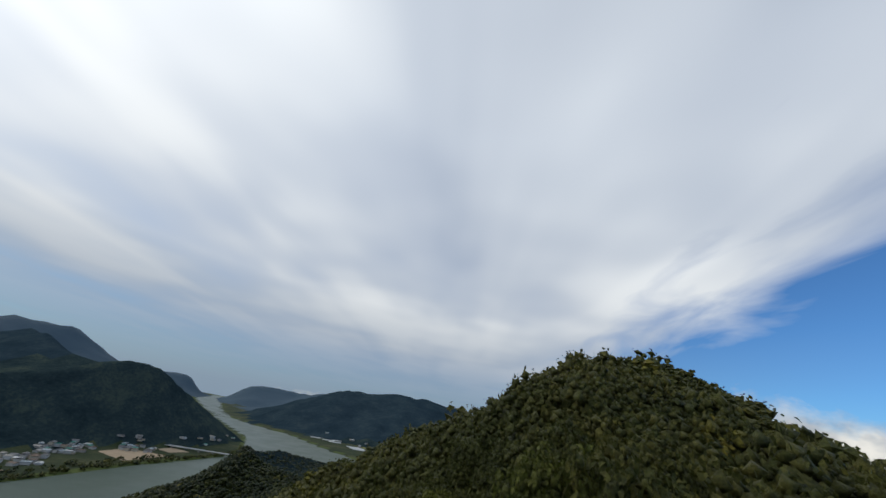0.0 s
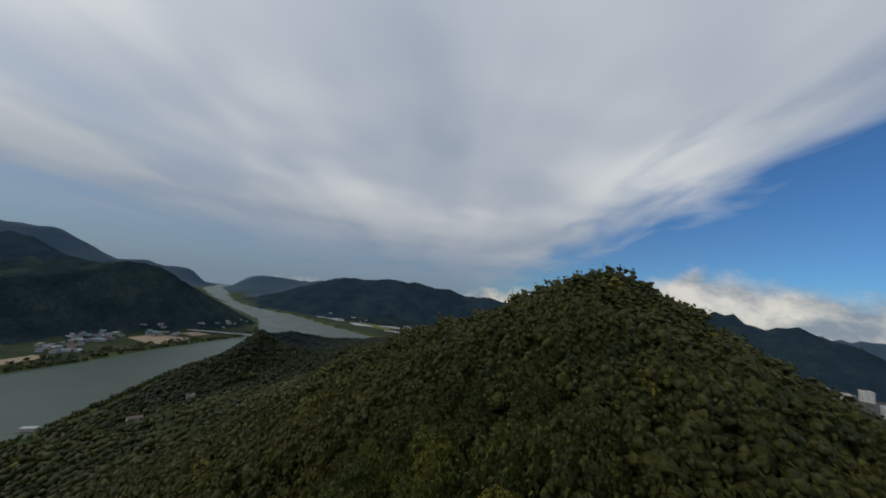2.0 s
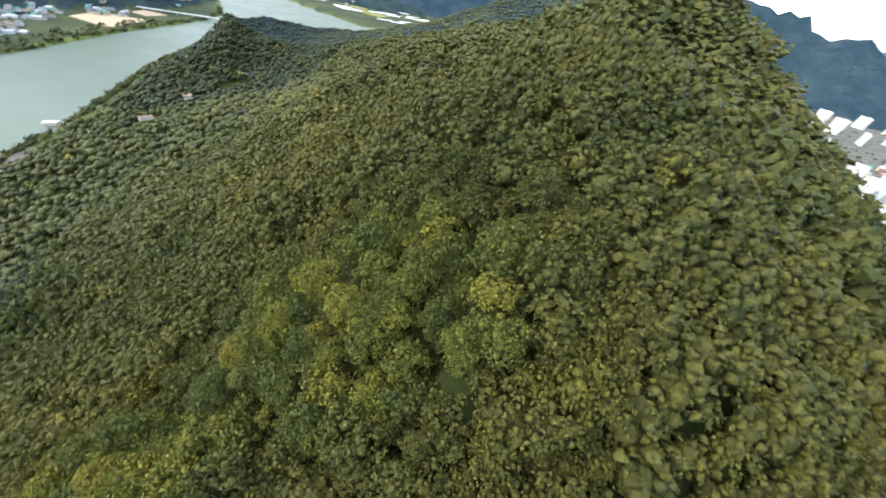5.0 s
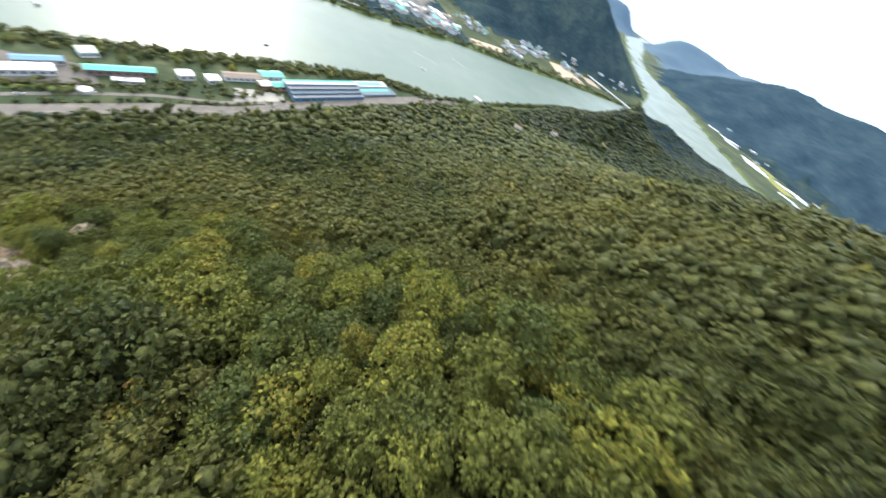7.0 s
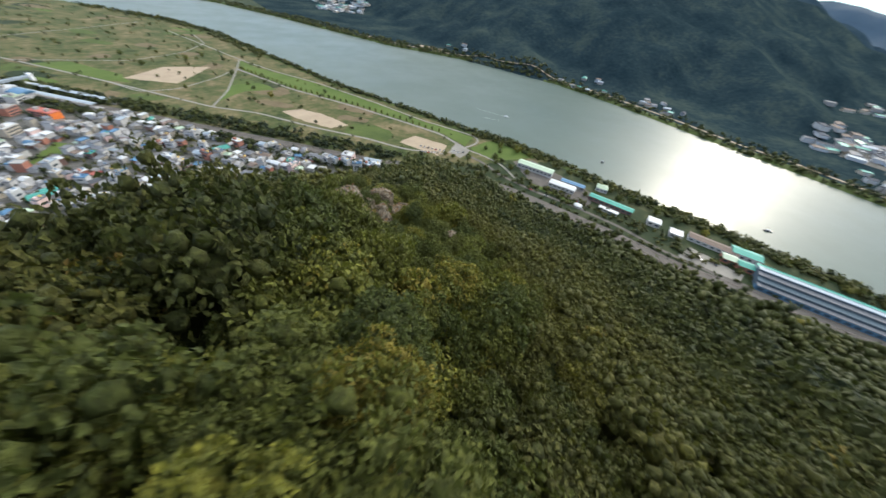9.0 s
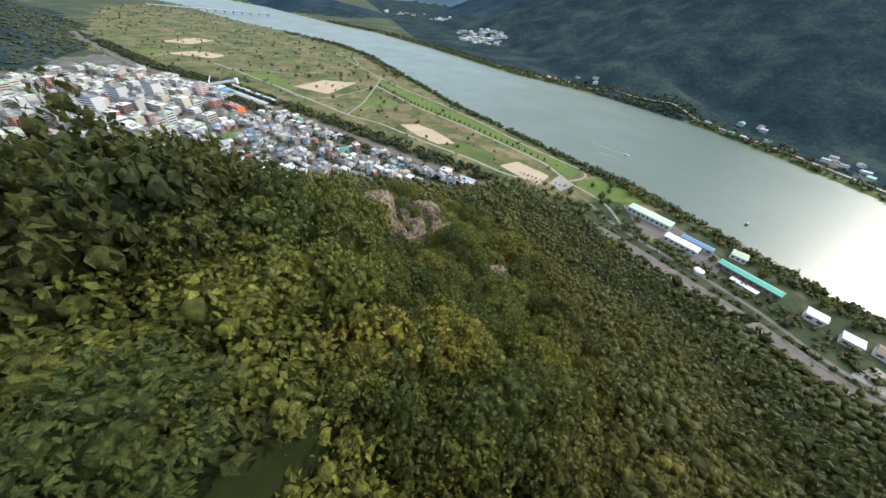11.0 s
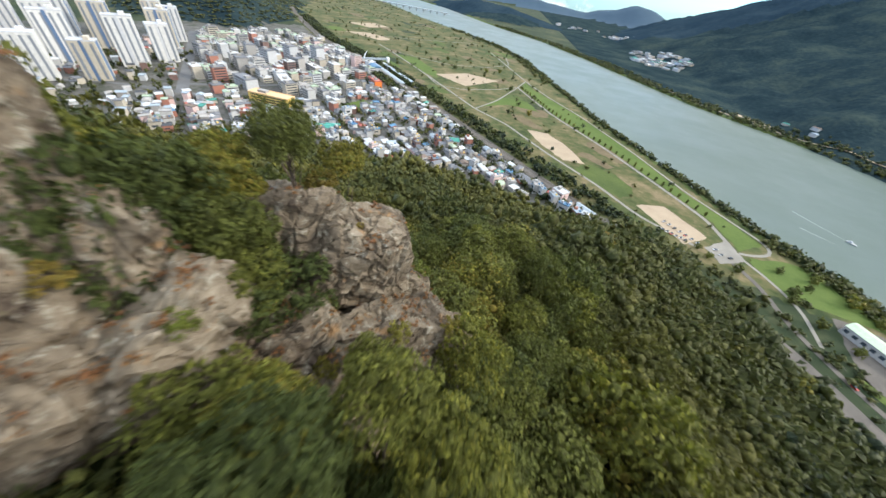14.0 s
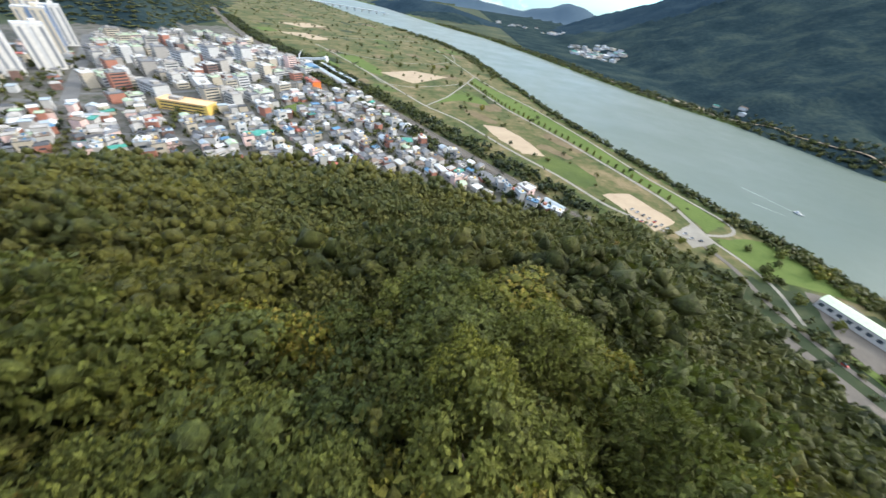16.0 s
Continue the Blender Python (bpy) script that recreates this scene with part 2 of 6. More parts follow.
M = {
    "leaf_near": leaves("oak_leaves", True, [(0.0, (0.054, 0.070, 0.018)), (0.5, (0.088, 0.098, 0.021)), (0.86, (0.124, 0.130, 0.024)), (0.98, (0.173, 0.168, 0.025)), (1.0, (0.179, 0.144, 0.026))]),
    "leaf": leaves("forest_leaves", False),
    "leaf_yellow": leaves("bright_shrub_leaves", True, [(0.0, (0.112, 0.136, 0.022)), (0.5, (0.173, 0.170, 0.027)), (1.0, (0.208, 0.145, 0.033))]),
    "litter": leaves("dry_leaf_litter", False, [(0.0, (0.20, 0.13, 0.05)), (0.5, (0.30, 0.16, 0.05)), (1.0, (0.22, 0.10, 0.045))]),
    "bark": plain("bark", (0.11, 0.085, 0.065), 0.95, vary=0.3, scale=3.0, bump=0.02),
    # Near-black floor: shade in the gaps between crowns is put into the colour.
    "floor": land("shaded_forest_floor", [(0.3, (0.010, 0.014, 0.005)), (0.6, (0.018, 0.022, 0.008)), (0.8, (0.045, 0.036, 0.020))], 0.03, 0.8, 0.5, spec=0.0),
    # Farthest range: distance haze is painted as a pale blue base colour.
    "range": land("hazed_blue_range", [(0.3, (0.034, 0.062, 0.092)), (0.7, (0.048, 0.080, 0.110))], 0.004, 0.02, 0.0),
    # Middle distance: haze is mixed into this darker bluish base colour.
    "hazed_woods": land("hazed_blue_woods", [(0.34, (0.014, 0.027, 0.038)), (0.5, (0.021, 0.037, 0.050)), (0.64, (0.032, 0.050, 0.060))], 0.008, 0.05, 3.0, spec=0.0),
    # Nearer hills: the blue-green cast also holds a little painted haze.
    "hill": land("distant_hazed_woods", [(0.36, (0.011, 0.021, 0.026)), (0.5, (0.021, 0.035, 0.039)), (0.62, (0.040, 0.056, 0.049))], 0.010, 0.11, 3.2, spec=0.0),
    "grass": land("dry_park_grass", [(0.36, (0.022, 0.036, 0.011)), (0.44, (0.050, 0.064, 0.021)), (0.53, (0.090, 0.086, 0.036)), (0.63, (0.165, 0.128, 0.072))], 0.018, 0.11, 0.08),
    "dry": land("brown_dry_ground", [(0.3, (0.085, 0.066, 0.036)), (0.7, (0.16, 0.125, 0.075))], 0.05, 0.4, 0.05),
    "lawn": land("green_lawn", [(0.3, (0.052, 0.085, 0.018)), (0.7, (0.095, 0.128, 0.032))], 0.02, 0.4, 0.05),
    "rice": land("ripening_rice", [(0.3, (0.10, 0.115, 0.030)), (0.7, (0.20, 0.185, 0.055))], 0.01, 0.2, 0.05),
    "town": land("town_ground", [(0.34, (0.030, 0.038, 0.022)), (0.46, (0.070, 0.070, 0.058)), (0.56, (0.105, 0.100, 0.092)), (0.70, (0.17, 0.16, 0.145))], 0.045, 0.25),
    "field": land("farm_fields", [(0.34, (0.014, 0.025, 0.012)), (0.5, (0.026, 0.038, 0.017)), (0.66, (0.075, 0.076, 0.036))], 0.008, 0.08),
    "bank": land("bank_scrub", [(0.3, (0.035, 0.055, 0.016)), (0.7, (0.085, 0.11, 0.03))], 0.03, 0.5, 0.5),
    "sand": land("pale_sand", [(0.3, (0.26, 0.20, 0.14)), (0.7, (0.36, 0.29, 0.205))], 0.05, 0.8),
    "gravel": land("gravel_bed", [(0.3, (0.075, 0.068, 0.06)), (0.7, (0.135, 0.122, 0.108))], 0.08, 1.4),
    "paving": land("pale_paving", [(0.3, (0.16, 0.15, 0.13)), (0.7, (0.25, 0.235, 0.205))], 0.06, 0.9),
    "asphalt": land("grey_asphalt", [(0.3, (0.085, 0.087, 0.09)), (0.7, (0.14, 0.14, 0.14))], 0.05, 0.9),
    "water": water_material(),
    "rock": rock_material(),
}

# ---------------------------------------------------------------- the lie of the land
RIDGES = [  # crest lines (x, y, height), spread of the flanks, hollowness of the flanks
    ([(-262, -228, 4), (-190, -165, 47), (-128, -98, 91), (-90, -46, 120), (-77, -26, 128), (-63, -12, 141), (-36, 12, 162), (-8, 36, 174), (14, 52, 186), (34, 70, 204), (38, 92, 218),
      (42, 118, 228), (64, 165, 232), (106, 212, 252), (171, 330, 243), (250, 520, 245), (330, 760, 290), (439, 1000, 350), (600, 1250, 330), (900, 1500, 230), (1100, 1700, 120)], 2.1, 1.5),
    ([(60, 165, 226), (-20, 240, 200), (-95, 325, 135), (-165, 410, 66), (-250, 515, 18), (-330, 620, 12), (-400, 680, 40), (-450, 745, 60), (-505, 880, 74), (-485, 1060, 62), (-400, 1180, 36), (-330, 1300, 30)], 1.6, 1.35),
    ([(439, 1000, 350), (330, 1080, 300), (195, 1130, 232), (60, 1190, 160), (-85, 1245, 92), (-200, 1320, 40)], 1.8, 1.6),
    ([(-1640, 430, 170), (-1258, 817, 150), (-1200, 1110, 226), (-1125, 1215, 212), (-1065, 1320, 158), (-1015, 1400, 98), (-950, 1480, 34), (-890, 1535, 5)], 1.12, 1.1),
    ([(-1420, 1260, 190), (-1500, 1350, 205), (-2100, 1500, 258), (-2800, 1900, 300)], 2.2, 1.2),
    ([(-1150, 690, 25), (-1110, 760, 46), (-1065, 890, 40), (-1045, 960, 15)], 2.0, 1.0),
    ([(-2350, 3500, 4), (-2050, 3330, 24), (-1700, 3180, 70), (-1400, 3200, 150), (-1150, 3250, 290), (-860, 3080, 345), (-470, 3150, 385), (-150, 3300, 330), (250, 3400, 290), (600, 3300, 300), (1000, 3200, 260)], 2.6, 1.15),
    ([(-1500, 3100, 3), (-1250, 3020, 24), (-1050, 2980, 80), (-850, 2930, 170), (-460, 2890, 250), (-100, 2880, 190), (240, 2900, 130)], 1.6, 1.2),
    ([(-4300, 3500, 230), (-3300, 4050, 190), (-2950, 4250, 175), (-2600, 4350, 240), (-2150, 4480, 215), (-1900, 4500, 270), (-1400, 4550, 240), (-900, 4600, 300)], 3.2, 1.2),
    ([(-1022, 46, 5), (-1150, -80, 60), (-1310, -250, 112), (-1420, -480, 190), (-1650, -900, 390), (-1620, -1500, 375), (-1480, -2100, 330), (-1300, -2700, 210), (-1080, -3200, 60)], 2.35, 1.15),
    ([(-1650, -900, 390), (-2300, -800, 420), (-3000, -900, 380)], 2.4, 1.2),
    ([(-1450, 600, 30), (-1720, 620, 150), (-1900, 700, 170), (-2100, 820, 90)], 2.2, 1.2),
    ([(-2150, 120, 70), (-2650, 300, 180), (-3100, 350, 240)], 2.4, 1.2),
    ([(-4000, -900, 260), (-4100, 300, 230), (-4000, 1200, 300), (-3900, 2000, 420), (-3600, 2700, 420)], 2.2, 1.2),
    ([(-330, -2350, 20), (-60, -2420, 66), (160, -2560, 60), (420, -2780, 20)], 4.0, 1.1),
    ([(-1500, -4400, 190), (-900, -4550, 60), (-300, -4600, 95), (300, -4600, 60), (1000, -4600, 120)], 2.6, 1.2),
    ([(560, -830, 30), (720, -960, 110), (960, -1160, 190), (1400, -1500, 230), (2200, -1800, 260)], 1.9, 1.2),
    ([(1500, 3050, 260), (1880, 2823, 392), (2100, 2662, 380), (2230, 2560, 365), (2380, 2446, 310), (2531, 2289, 385), (2690, 2200, 290), (2860, 2080, 150), (3050, 1950, 60)], 1.7, 1.2),
    ([(2600, 3700, 300), (3500, 2950, 330), (4300, 2200, 320), (4600, 1200, 300)], 2.4, 1.2),
]
HOME = 3  # the first crests belong to the home mountain
NEAR_BANK = [(-200, 1720), (-336, 1480), (-505, 1350), (-605, 1230), (-630, 1060), (-615, 900), (-595, 720), (-545, 540), (-512, 430), (-498, 310), (-524, 220), (-505, 120), (-480, 10), (-455, -85), (-440, -170), (-424, -250), (-392, -312), (-366, -375), (-333, -465), (-288, -582), (-225, -815), (-160, -1080), (-60, -1290), (100, -1480), (330, -1745), (712, -2280), (1400, -3000), (2500, -4000), (3600, -4900)]
FAR_BANK = [(3000, -4950), (1900, -4100), (1000, -3250), (420, -2600), (336, -2523), (-16, -1930), (-240, -1640), (-390, -1330), (-505, -1040), (-565, -900), (-690, -720), (-740, -590), (-785, -450), (-800, -300), (-800, -170), (-792, -60), (-800, 20), (-796, 140), (-790, 260), (-796, 430), (-808, 480), (-790, 660), (-785, 890), (-765, 1050), (-752, 1194), (-765, 1300), (-815, 1400), (-985, 1670), (-1430, 2090), (-2300, 3000), (-2945, 3722), (-3600, 4900)]
UP_BANK = [(-3300, 4900), (-3050, 4300), (-1948, 2815), (-1539, 2362), (-1250, 2190), (-955, 2068), (-640, 1800), (-355, 1600)]
RIVER = np.array(NEAR_BANK + FAR_BANK + UP_BANK, float)
# the foot of the home mountain, all the way round
FOOT = np.array([(-900, 1560), (-480, 1330), (-560, 1220), (-608, 1060), (-596, 880), (-575, 720), (-525, 540), (-495, 430), (-480, 330), (-452, 250), (-418, 166), (-390, 105), (-352, 22), (-340, -50), (-318, -121), (-300, -175), (-270, -236), (-204, -262), (-117, -288), (-47, -306), (-13, -314), (78, -298), (179, -272), (240, -248), (320, -170), (400, -20), (470, 130), (540, 260), (650, 430), (790, 620), (1000, 900), (1450, 1400), (1500, 1900), (300, 1900), (-330, 1500), (-480, 1330)], float)[1:]


def line_near(p, line):
    """Distance from points p to a polyline, and how far along its segments the nearest place lies."""
    a, b = line[:-1, :2], line[1:, :2]
    best, at, which = np.full(len(p), 1e9), np.zeros(len(p)), np.zeros(len(p), int)
    for i in range(len(a)):
        ab = b[i] - a[i]
        t = np.clip(((p - a[i]) @ ab) / (ab @ ab), 0, 1)
        d = np.hypot(*(p - a[i] - t[:, None] * ab).T)
        m = d < best
        best[m], at[m], which[m] = d[m], t[m], i
    return best, at, which


def inside(p, ring):
    x, y = p.T
    c = np.zeros(len(p), bool)
    for (x1, y1), (x2, y2) in zip(ring, np.roll(ring, -1, 0)):
        if y1 != y2:
            c ^= ((y1 > y) != (y2 > y)) & (x < (x2 - x1) * (y - y1) / (y2 - y1) + x1)
    return c


def hash2(i, j, s):
    h = np.sin(i * 127.1 + j * 311.7 + s * 74.7) * 43758.5453
    return h - np.floor(h)


def value_noise(p, size, s=0.0):
    q = p / size
    i, f = np.floor(q), q - np.floor(q)
    f = f * f * (3 - 2 * f)
    a, b = hash2(i[:, 0], i[:, 1], s), hash2(i[:, 0] + 1, i[:, 1], s)
    c, d = hash2(i[:, 0], i[:, 1] + 1, s), hash2(i[:, 0] + 1, i[:, 1] + 1, s)
    return (a * (1 - f[:, 0]) + b * f[:, 0]) * (1 - f[:, 1]) + (c * (1 - f[:, 0]) + d * f[:, 0]) * f[:, 1]


def relief(p):
    """Height of the hills alone above the plain."""
    rough = 1 + 0.16 * (value_noise(p, 190, 3) - 0.5) + 0.10 * (value_noise(p, 60, 5) - 0.5)
    foot = np.where(inside(p, FOOT), line_near(p, FOOT)[0], 0.0)
    acc = np.zeros(len(p))
    for k, (nodes, spread, hollow) in enumerate(RIDGES):
        n = np.array(nodes, float)
        best = np.zeros(len(p))
        for a, b in zip(n[:-1], n[1:]):
            ab = b[:2] - a[:2]
            t = np.clip(((p - a[:2]) @ ab) / (ab @ ab), 0, 1)
            d = np.hypot(*(p - a[:2] - t[:, None] * ab).T)
            z = a[2] * (1 - t) + b[2] * t
            d = (np.sqrt(d * d + 81) - 9) * rough
            u = d / (d + foot + 1e-3) if k < HOME else np.clip(d / (spread * z + 1e-3), 0, 1)
            east = np.interp(p[:, 1], (-120, -40, 0, 40), (2.0, 1.8, 1.3, 0.75))
            west = np.interp(a[1] + t * ab[1], (230, 350, 520), (1.5, 1.8, 2.6))
            side = ab[0] * (p[:, 1] - a[1]) - ab[1] * (p[:, 0] - a[0])
            best = np.maximum(best, z * (1 - u) ** (np.where((side > 0) | (a[1] > 600), west, east) if k == 0 else hollow))
        if k >= HOME:
            best = best * (1 + 0.22 * (value_noise(p, 420, 40 + k) - 0.5) + 0.20 * (value_noise(p, 150, 60 + k) - 0.5))
        acc += best ** 12
    return acc ** (1 / 12)


DENTS = [(-54, 98, 17, 11.0), (-24, 68, 12, 8.0), (-84, -21, 8, 4.0), (-99, -13, 7, 5.0), (-42, 142, 40, -9.0), (116, 198, 42, -10.0), (-26, 5, 18, -2.5), (-44, -6, 11, -4.0), (-52, -17, 9, -4.0)]  # x, y, radius, depth of small hollows


def ground_z(p):
    p = np.asarray(p, float)
    wet = inside(p, RIVER)
    d, _, _ = line_near(p, np.vstack([RIVER, RIVER[:1]]))
    h = relief(p)
    h = h * np.clip((d - 4) / np.where(p[:, 1] > 1750, 230, 46), 0, 1)
    bump = np.clip(h / 30, 0, 1) * np.where(inside(p, FOOT), 1.0, 0.3) * (5.0 * (value_noise(p, 45, 1) - 0.5) + 2.2 * (value_noise(p, 15, 2) - 0.5))
    for x, y, q, deep in DENTS:
        h = h - deep * np.exp(-((p[:, 0] - x) ** 2 + (p[:, 1] - y) ** 2) / (q * q))
    lie = np.full(len(p), 3.0)
    return np.where(wet, -0.4 - np.minimum(d, 60) * 0.06, np.minimum(lie, 0.15 + d * 0.35) + h + bump)


def z_at(x, y):
    return float(ground_z(np.array([[x, y]]))[0])


def ticks(*runs):
    out = []
    for a, b, step in runs:
        out += list(np.arange(a, b, step))
    return np.array(out + [runs[-1][1]], float)


TOWN_AREA = np.array([(-232, -270), (-120, -372), (-10, -500), (160, -695), (360, -870), (470, -985), (600, -800), (700, -640), (760, -420), (620, -180), (430, -60), (330, -190), (240, -248), (78, -298), (-47, -306), (-204, -262)], float)
EAST_CITY = np.array([(520, 60), (900, -300), (3800, 900), (3800, 2500), (2500, 2250), (1500, 1500), (900, 800), (620, 330)], float)
FAR_TOWN = np.array([(-1000, 40), (-930, 220), (-940, 420), (-1100, 540), (-1350, 500), (-1700, 390), (-1900, 300), (-1600, 220), (-1250, 130)], float)
PARK = np.array([(-440, -170), (-392, -312), (-333, -465), (-225, -815), (-160, -1080), (100, -1480), (700, -2270), (900, -2000), (600, -1130), (360, -850), (160, -680), (-20, -490), (-210, -285), (-290, -236)], float)


def mesh_object(name, verts, faces, mats, index=None, smooth=False, parent=None):
    me = bpy.data.meshes.new(name)
    verts, faces = np.asarray(verts, np.float32), np.asarray(faces, np.int32)
    me.vertices.add(len(verts))
    me.vertices.foreach_set("co", verts.ravel())
    n = faces.shape[1]
    me.loops.add(faces.size)
    me.loops.foreach_set("vertex_index", faces.ravel())
    me.polygons.add(len(faces))
    me.polygons.foreach_set("loop_start", np.arange(0, faces.size, n, dtype=np.int32))
    for m in mats:
        me.materials.append(m)
    if index is not None:
        me.polygons.foreach_set("material_index", np.asarray(index, np.int32))
    me.polygons.foreach_set("use_smooth", np.full(len(faces), smooth))
    me.update(calc_edges=True)
    ob = new(name, me)
    if parent is not None:
        ob.parent = parent
    return ob


def build_ground():
    xs = ticks((-4950, -1500, 85), (-1500, -900, 26), (-900, -520, 12), (-520, 120, 5), (120, 700, 16), (700, 1500, 40), (1500, 4950, 85))
    ys = ticks((-4950, -2600, 85), (-2600, -1100, 30), (-1100, -420, 13), (-420, 320, 6), (320, 900, 15), (900, 1700, 20), (1700, 4950, 75))
    gx, gy = np.meshgrid(xs, ys)
    p = np.stack([gx.ravel(), gy.ravel()], 1)
    z = ground_z(p)
    nx, ny = len(xs), len(ys)
    i = (np.arange(ny - 1)[:, None] * nx + np.arange(nx - 1)).ravel()
    faces = np.stack([i, i + 1, i + nx + 1, i + nx], 1)
    c = p[faces].mean(1)
    hz = relief(c)
    d, _, _ = line_near(c, np.vstack([RIVER, RIVER[:1]]))
    home = (c[:, 0] > -520) & (c[:, 0] < 560) & (c[:, 1] > -330) & (c[:, 1] < 900)
    idx = np.full(len(c), 3)
    idx[(c[:, 0] < -380) & (c[:, 1] < -250) | (c[:, 0] < -800) & (c[:, 1] < 560)] = 1
    idx[inside(c, TOWN_AREA) | inside(c, EAST_CITY)] = 4
    idx[inside(c, FAR_TOWN)] = 4
    idx[inside(c, PARK)] = 2
    idx[d < 16] = 5
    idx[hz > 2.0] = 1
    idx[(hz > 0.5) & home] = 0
    # Painted haze by distance: hills past 2300 m switch to the bluer woods.
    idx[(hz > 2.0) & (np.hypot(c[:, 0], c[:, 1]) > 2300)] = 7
    # Past 3700 m the hills get the palest haze-coloured blue.
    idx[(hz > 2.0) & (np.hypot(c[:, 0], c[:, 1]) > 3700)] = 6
    ob = mesh_object("ground", np.column_stack([p, z]), faces, [M["floor"], M["hill"], M["grass"], M["field"], M["town"], M["bank"], M["range"], M["hazed_woods"]], idx, True)
    tagged(ob, "wooded mountain ridge, river plain and far hills", "ground", kind="structure")
    w = 4950
    water = mesh_object("water", [(-w, -w, 0), (w, -w, 0), (w, w, 0), (-w, w, 0)], [(0, 1, 2, 3)], [M["water"]])
    tagged(water, "wide calm grey-green river with a bright sun glitter", "river", kind="structure")


build_ground()

# ---------------------------------------------------------------- foliage
ICO_V = np.array([(0, 0, 1), (0.894, 0, 0.447), (0.276, 0.851, 0.447), (-0.724, 0.526, 0.447), (-0.724, -0.526, 0.447), (0.276, -0.851, 0.447), (0.724, 0.526, -0.447), (-0.276, 0.851, -0.447), (-0.894, 0, -0.447), (-0.276, -0.851, -0.447), (0.724, -0.526, -0.447), (0, 0, -1)])
ICO_F = np.array([(0, 1, 2), (0, 2, 3), (0, 3, 4), (0, 4, 5), (0, 5, 1), (1, 6, 2), (2, 7, 3), (3, 8, 4), (4, 9, 5), (5, 10, 1), (2, 6, 7), (3, 7, 8), (4, 8, 9), (5, 9, 10), (1, 10, 6), (11, 7, 6), (11, 8, 7), (11, 9, 8), (11, 10, 9), (11, 6, 10)])


OCT_V = np.array([(1, 0, 0), (0, 1, 0), (-1, 0, 0), (0, -1, 0), (0, 0, 1), (0, 0, -0.7)], float)
OCT_F = np.array([(0, 1, 4), (1, 2, 4), (2, 3, 4), (3, 0, 4), (1, 0, 5), (2, 1, 5), (3, 2, 5), (0, 3, 5)])


def crown(seed, clumps, tufts, size, clump=0.30, droop=0.35, width=0.42, low=False, core=0.62, shell=0.82, fill=1.0):
    """A unit crown, about 2 across and 1.6 high, standing on z = 0: separate leaf clumps over a smaller inner mass,
    with gaps between them, and leaf sprays on the outside of each clump."""
    r = np.random.default_rng(seed)
    cv, cf = (OCT_V, OCT_F) if low else (ICO_V, ICO_F)
    verts, faces, n = [], [], 0
    # the crown's own lean and swellings
    swell, turn = r.uniform(0.10, 0.26, 3), r.uniform(0, 6.28, 3)
    squash = r.uniform(0.85, 1.15, 2)

    def reach(d):
        a = math.atan2(d[1], d[0])
        return shell * (1 + swell[0] * math.cos(2 * a + turn[0]) * 0.6 + swell[1] * math.cos(3 * a + turn[1]) * 0.5 + swell[2] * math.sin(5 * d[2] + turn[2]) * 0.4)

    if core:
        v = ICO_V * core * r.uniform(0.75, 1.15, (12, 1)) * (1, 1, 0.95) + (0, 0, 0.55)
        verts.append(v), faces.append(ICO_F)
        n += 12
    cent, rad = [], []
    for k in range(clumps):
        h = 1 - (k + 0.5) / clumps * 1.25
        a = k * 2.39996 + r.uniform(-0.35, 0.35)
        q = math.sqrt(max(1 - h * h, 0.0))
        d = np.array([q * math.cos(a) * squash[0], q * math.sin(a) * squash[1], h])
        c = d * reach(d) * r.uniform(0.72, 1.10) * (1, 1, 0.95) + (0, 0, 0.55)
        s = clump * r.uniform(0.65, 1.35)
        cent.append(c), rad.append(s)
        v = cv * s * fill * r.uniform(0.6, 1.12, (len(cv), 1)) * (1, 1, 0.8) @ Euler((r.uniform(-0.5, 0.5), r.uniform(-0.5, 0.5), r.uniform(0, 6))).to_matrix() + c
        verts.append(v), faces.append(cf + n)
        n += len(cv)
    if tufts:
        many = tufts * 4
        cent, rad = np.array(cent), np.array(rad)
        pick = r.integers(0, clumps, many)
        d = r.normal(size=(many, 3)) * 0.9 + (cent[pick] - (0, 0, 0.35)) * 0.8
        d /= np.linalg.norm(d, axis=1, keepdims=True)
        base = cent[pick] + d * (rad[pick] * r.uniform(0.8, 1.2, many))[:, None] * (1, 1, 0.85)
        gap = np.linalg.norm(base[:, None] - cent[None], axis=2) / rad[None]
        out = np.where(gap.min(1) > 0.74)[0][:tufts]
        tufts = len(out)
        base, d = base[out], d[out]
        out = d + r.normal(size=(tufts, 3)) * 0.6
        out[:, 2] -= droop
        out /= np.linalg.norm(out, axis=1, keepdims=True)
        side = np.cross(out, d + r.normal(size=(tufts, 3)) * 0.5)
        side /= np.linalg.norm(side, axis=1, keepdims=True) + 1e-9
        s = (size * r.uniform(0.6, 1.4, tufts))[:, None]
        up = np.cross(side, out)
        quad = np.stack([base - out * s * 0.5, base + side * s * width + up * s * 0.12, base + out * s * 0.8 - (0, 0, 0.1) * s, base - side * s * width + up * s * 0.12], 1)
        verts.append(quad.reshape(-1, 3))
        q = n + np.arange(tufts)[:, None] * 4
        faces.append(np.concatenate([q + (0, 1, 2), q + (0, 2, 3)]))
    return np.concatenate(verts), np.concatenate(faces)


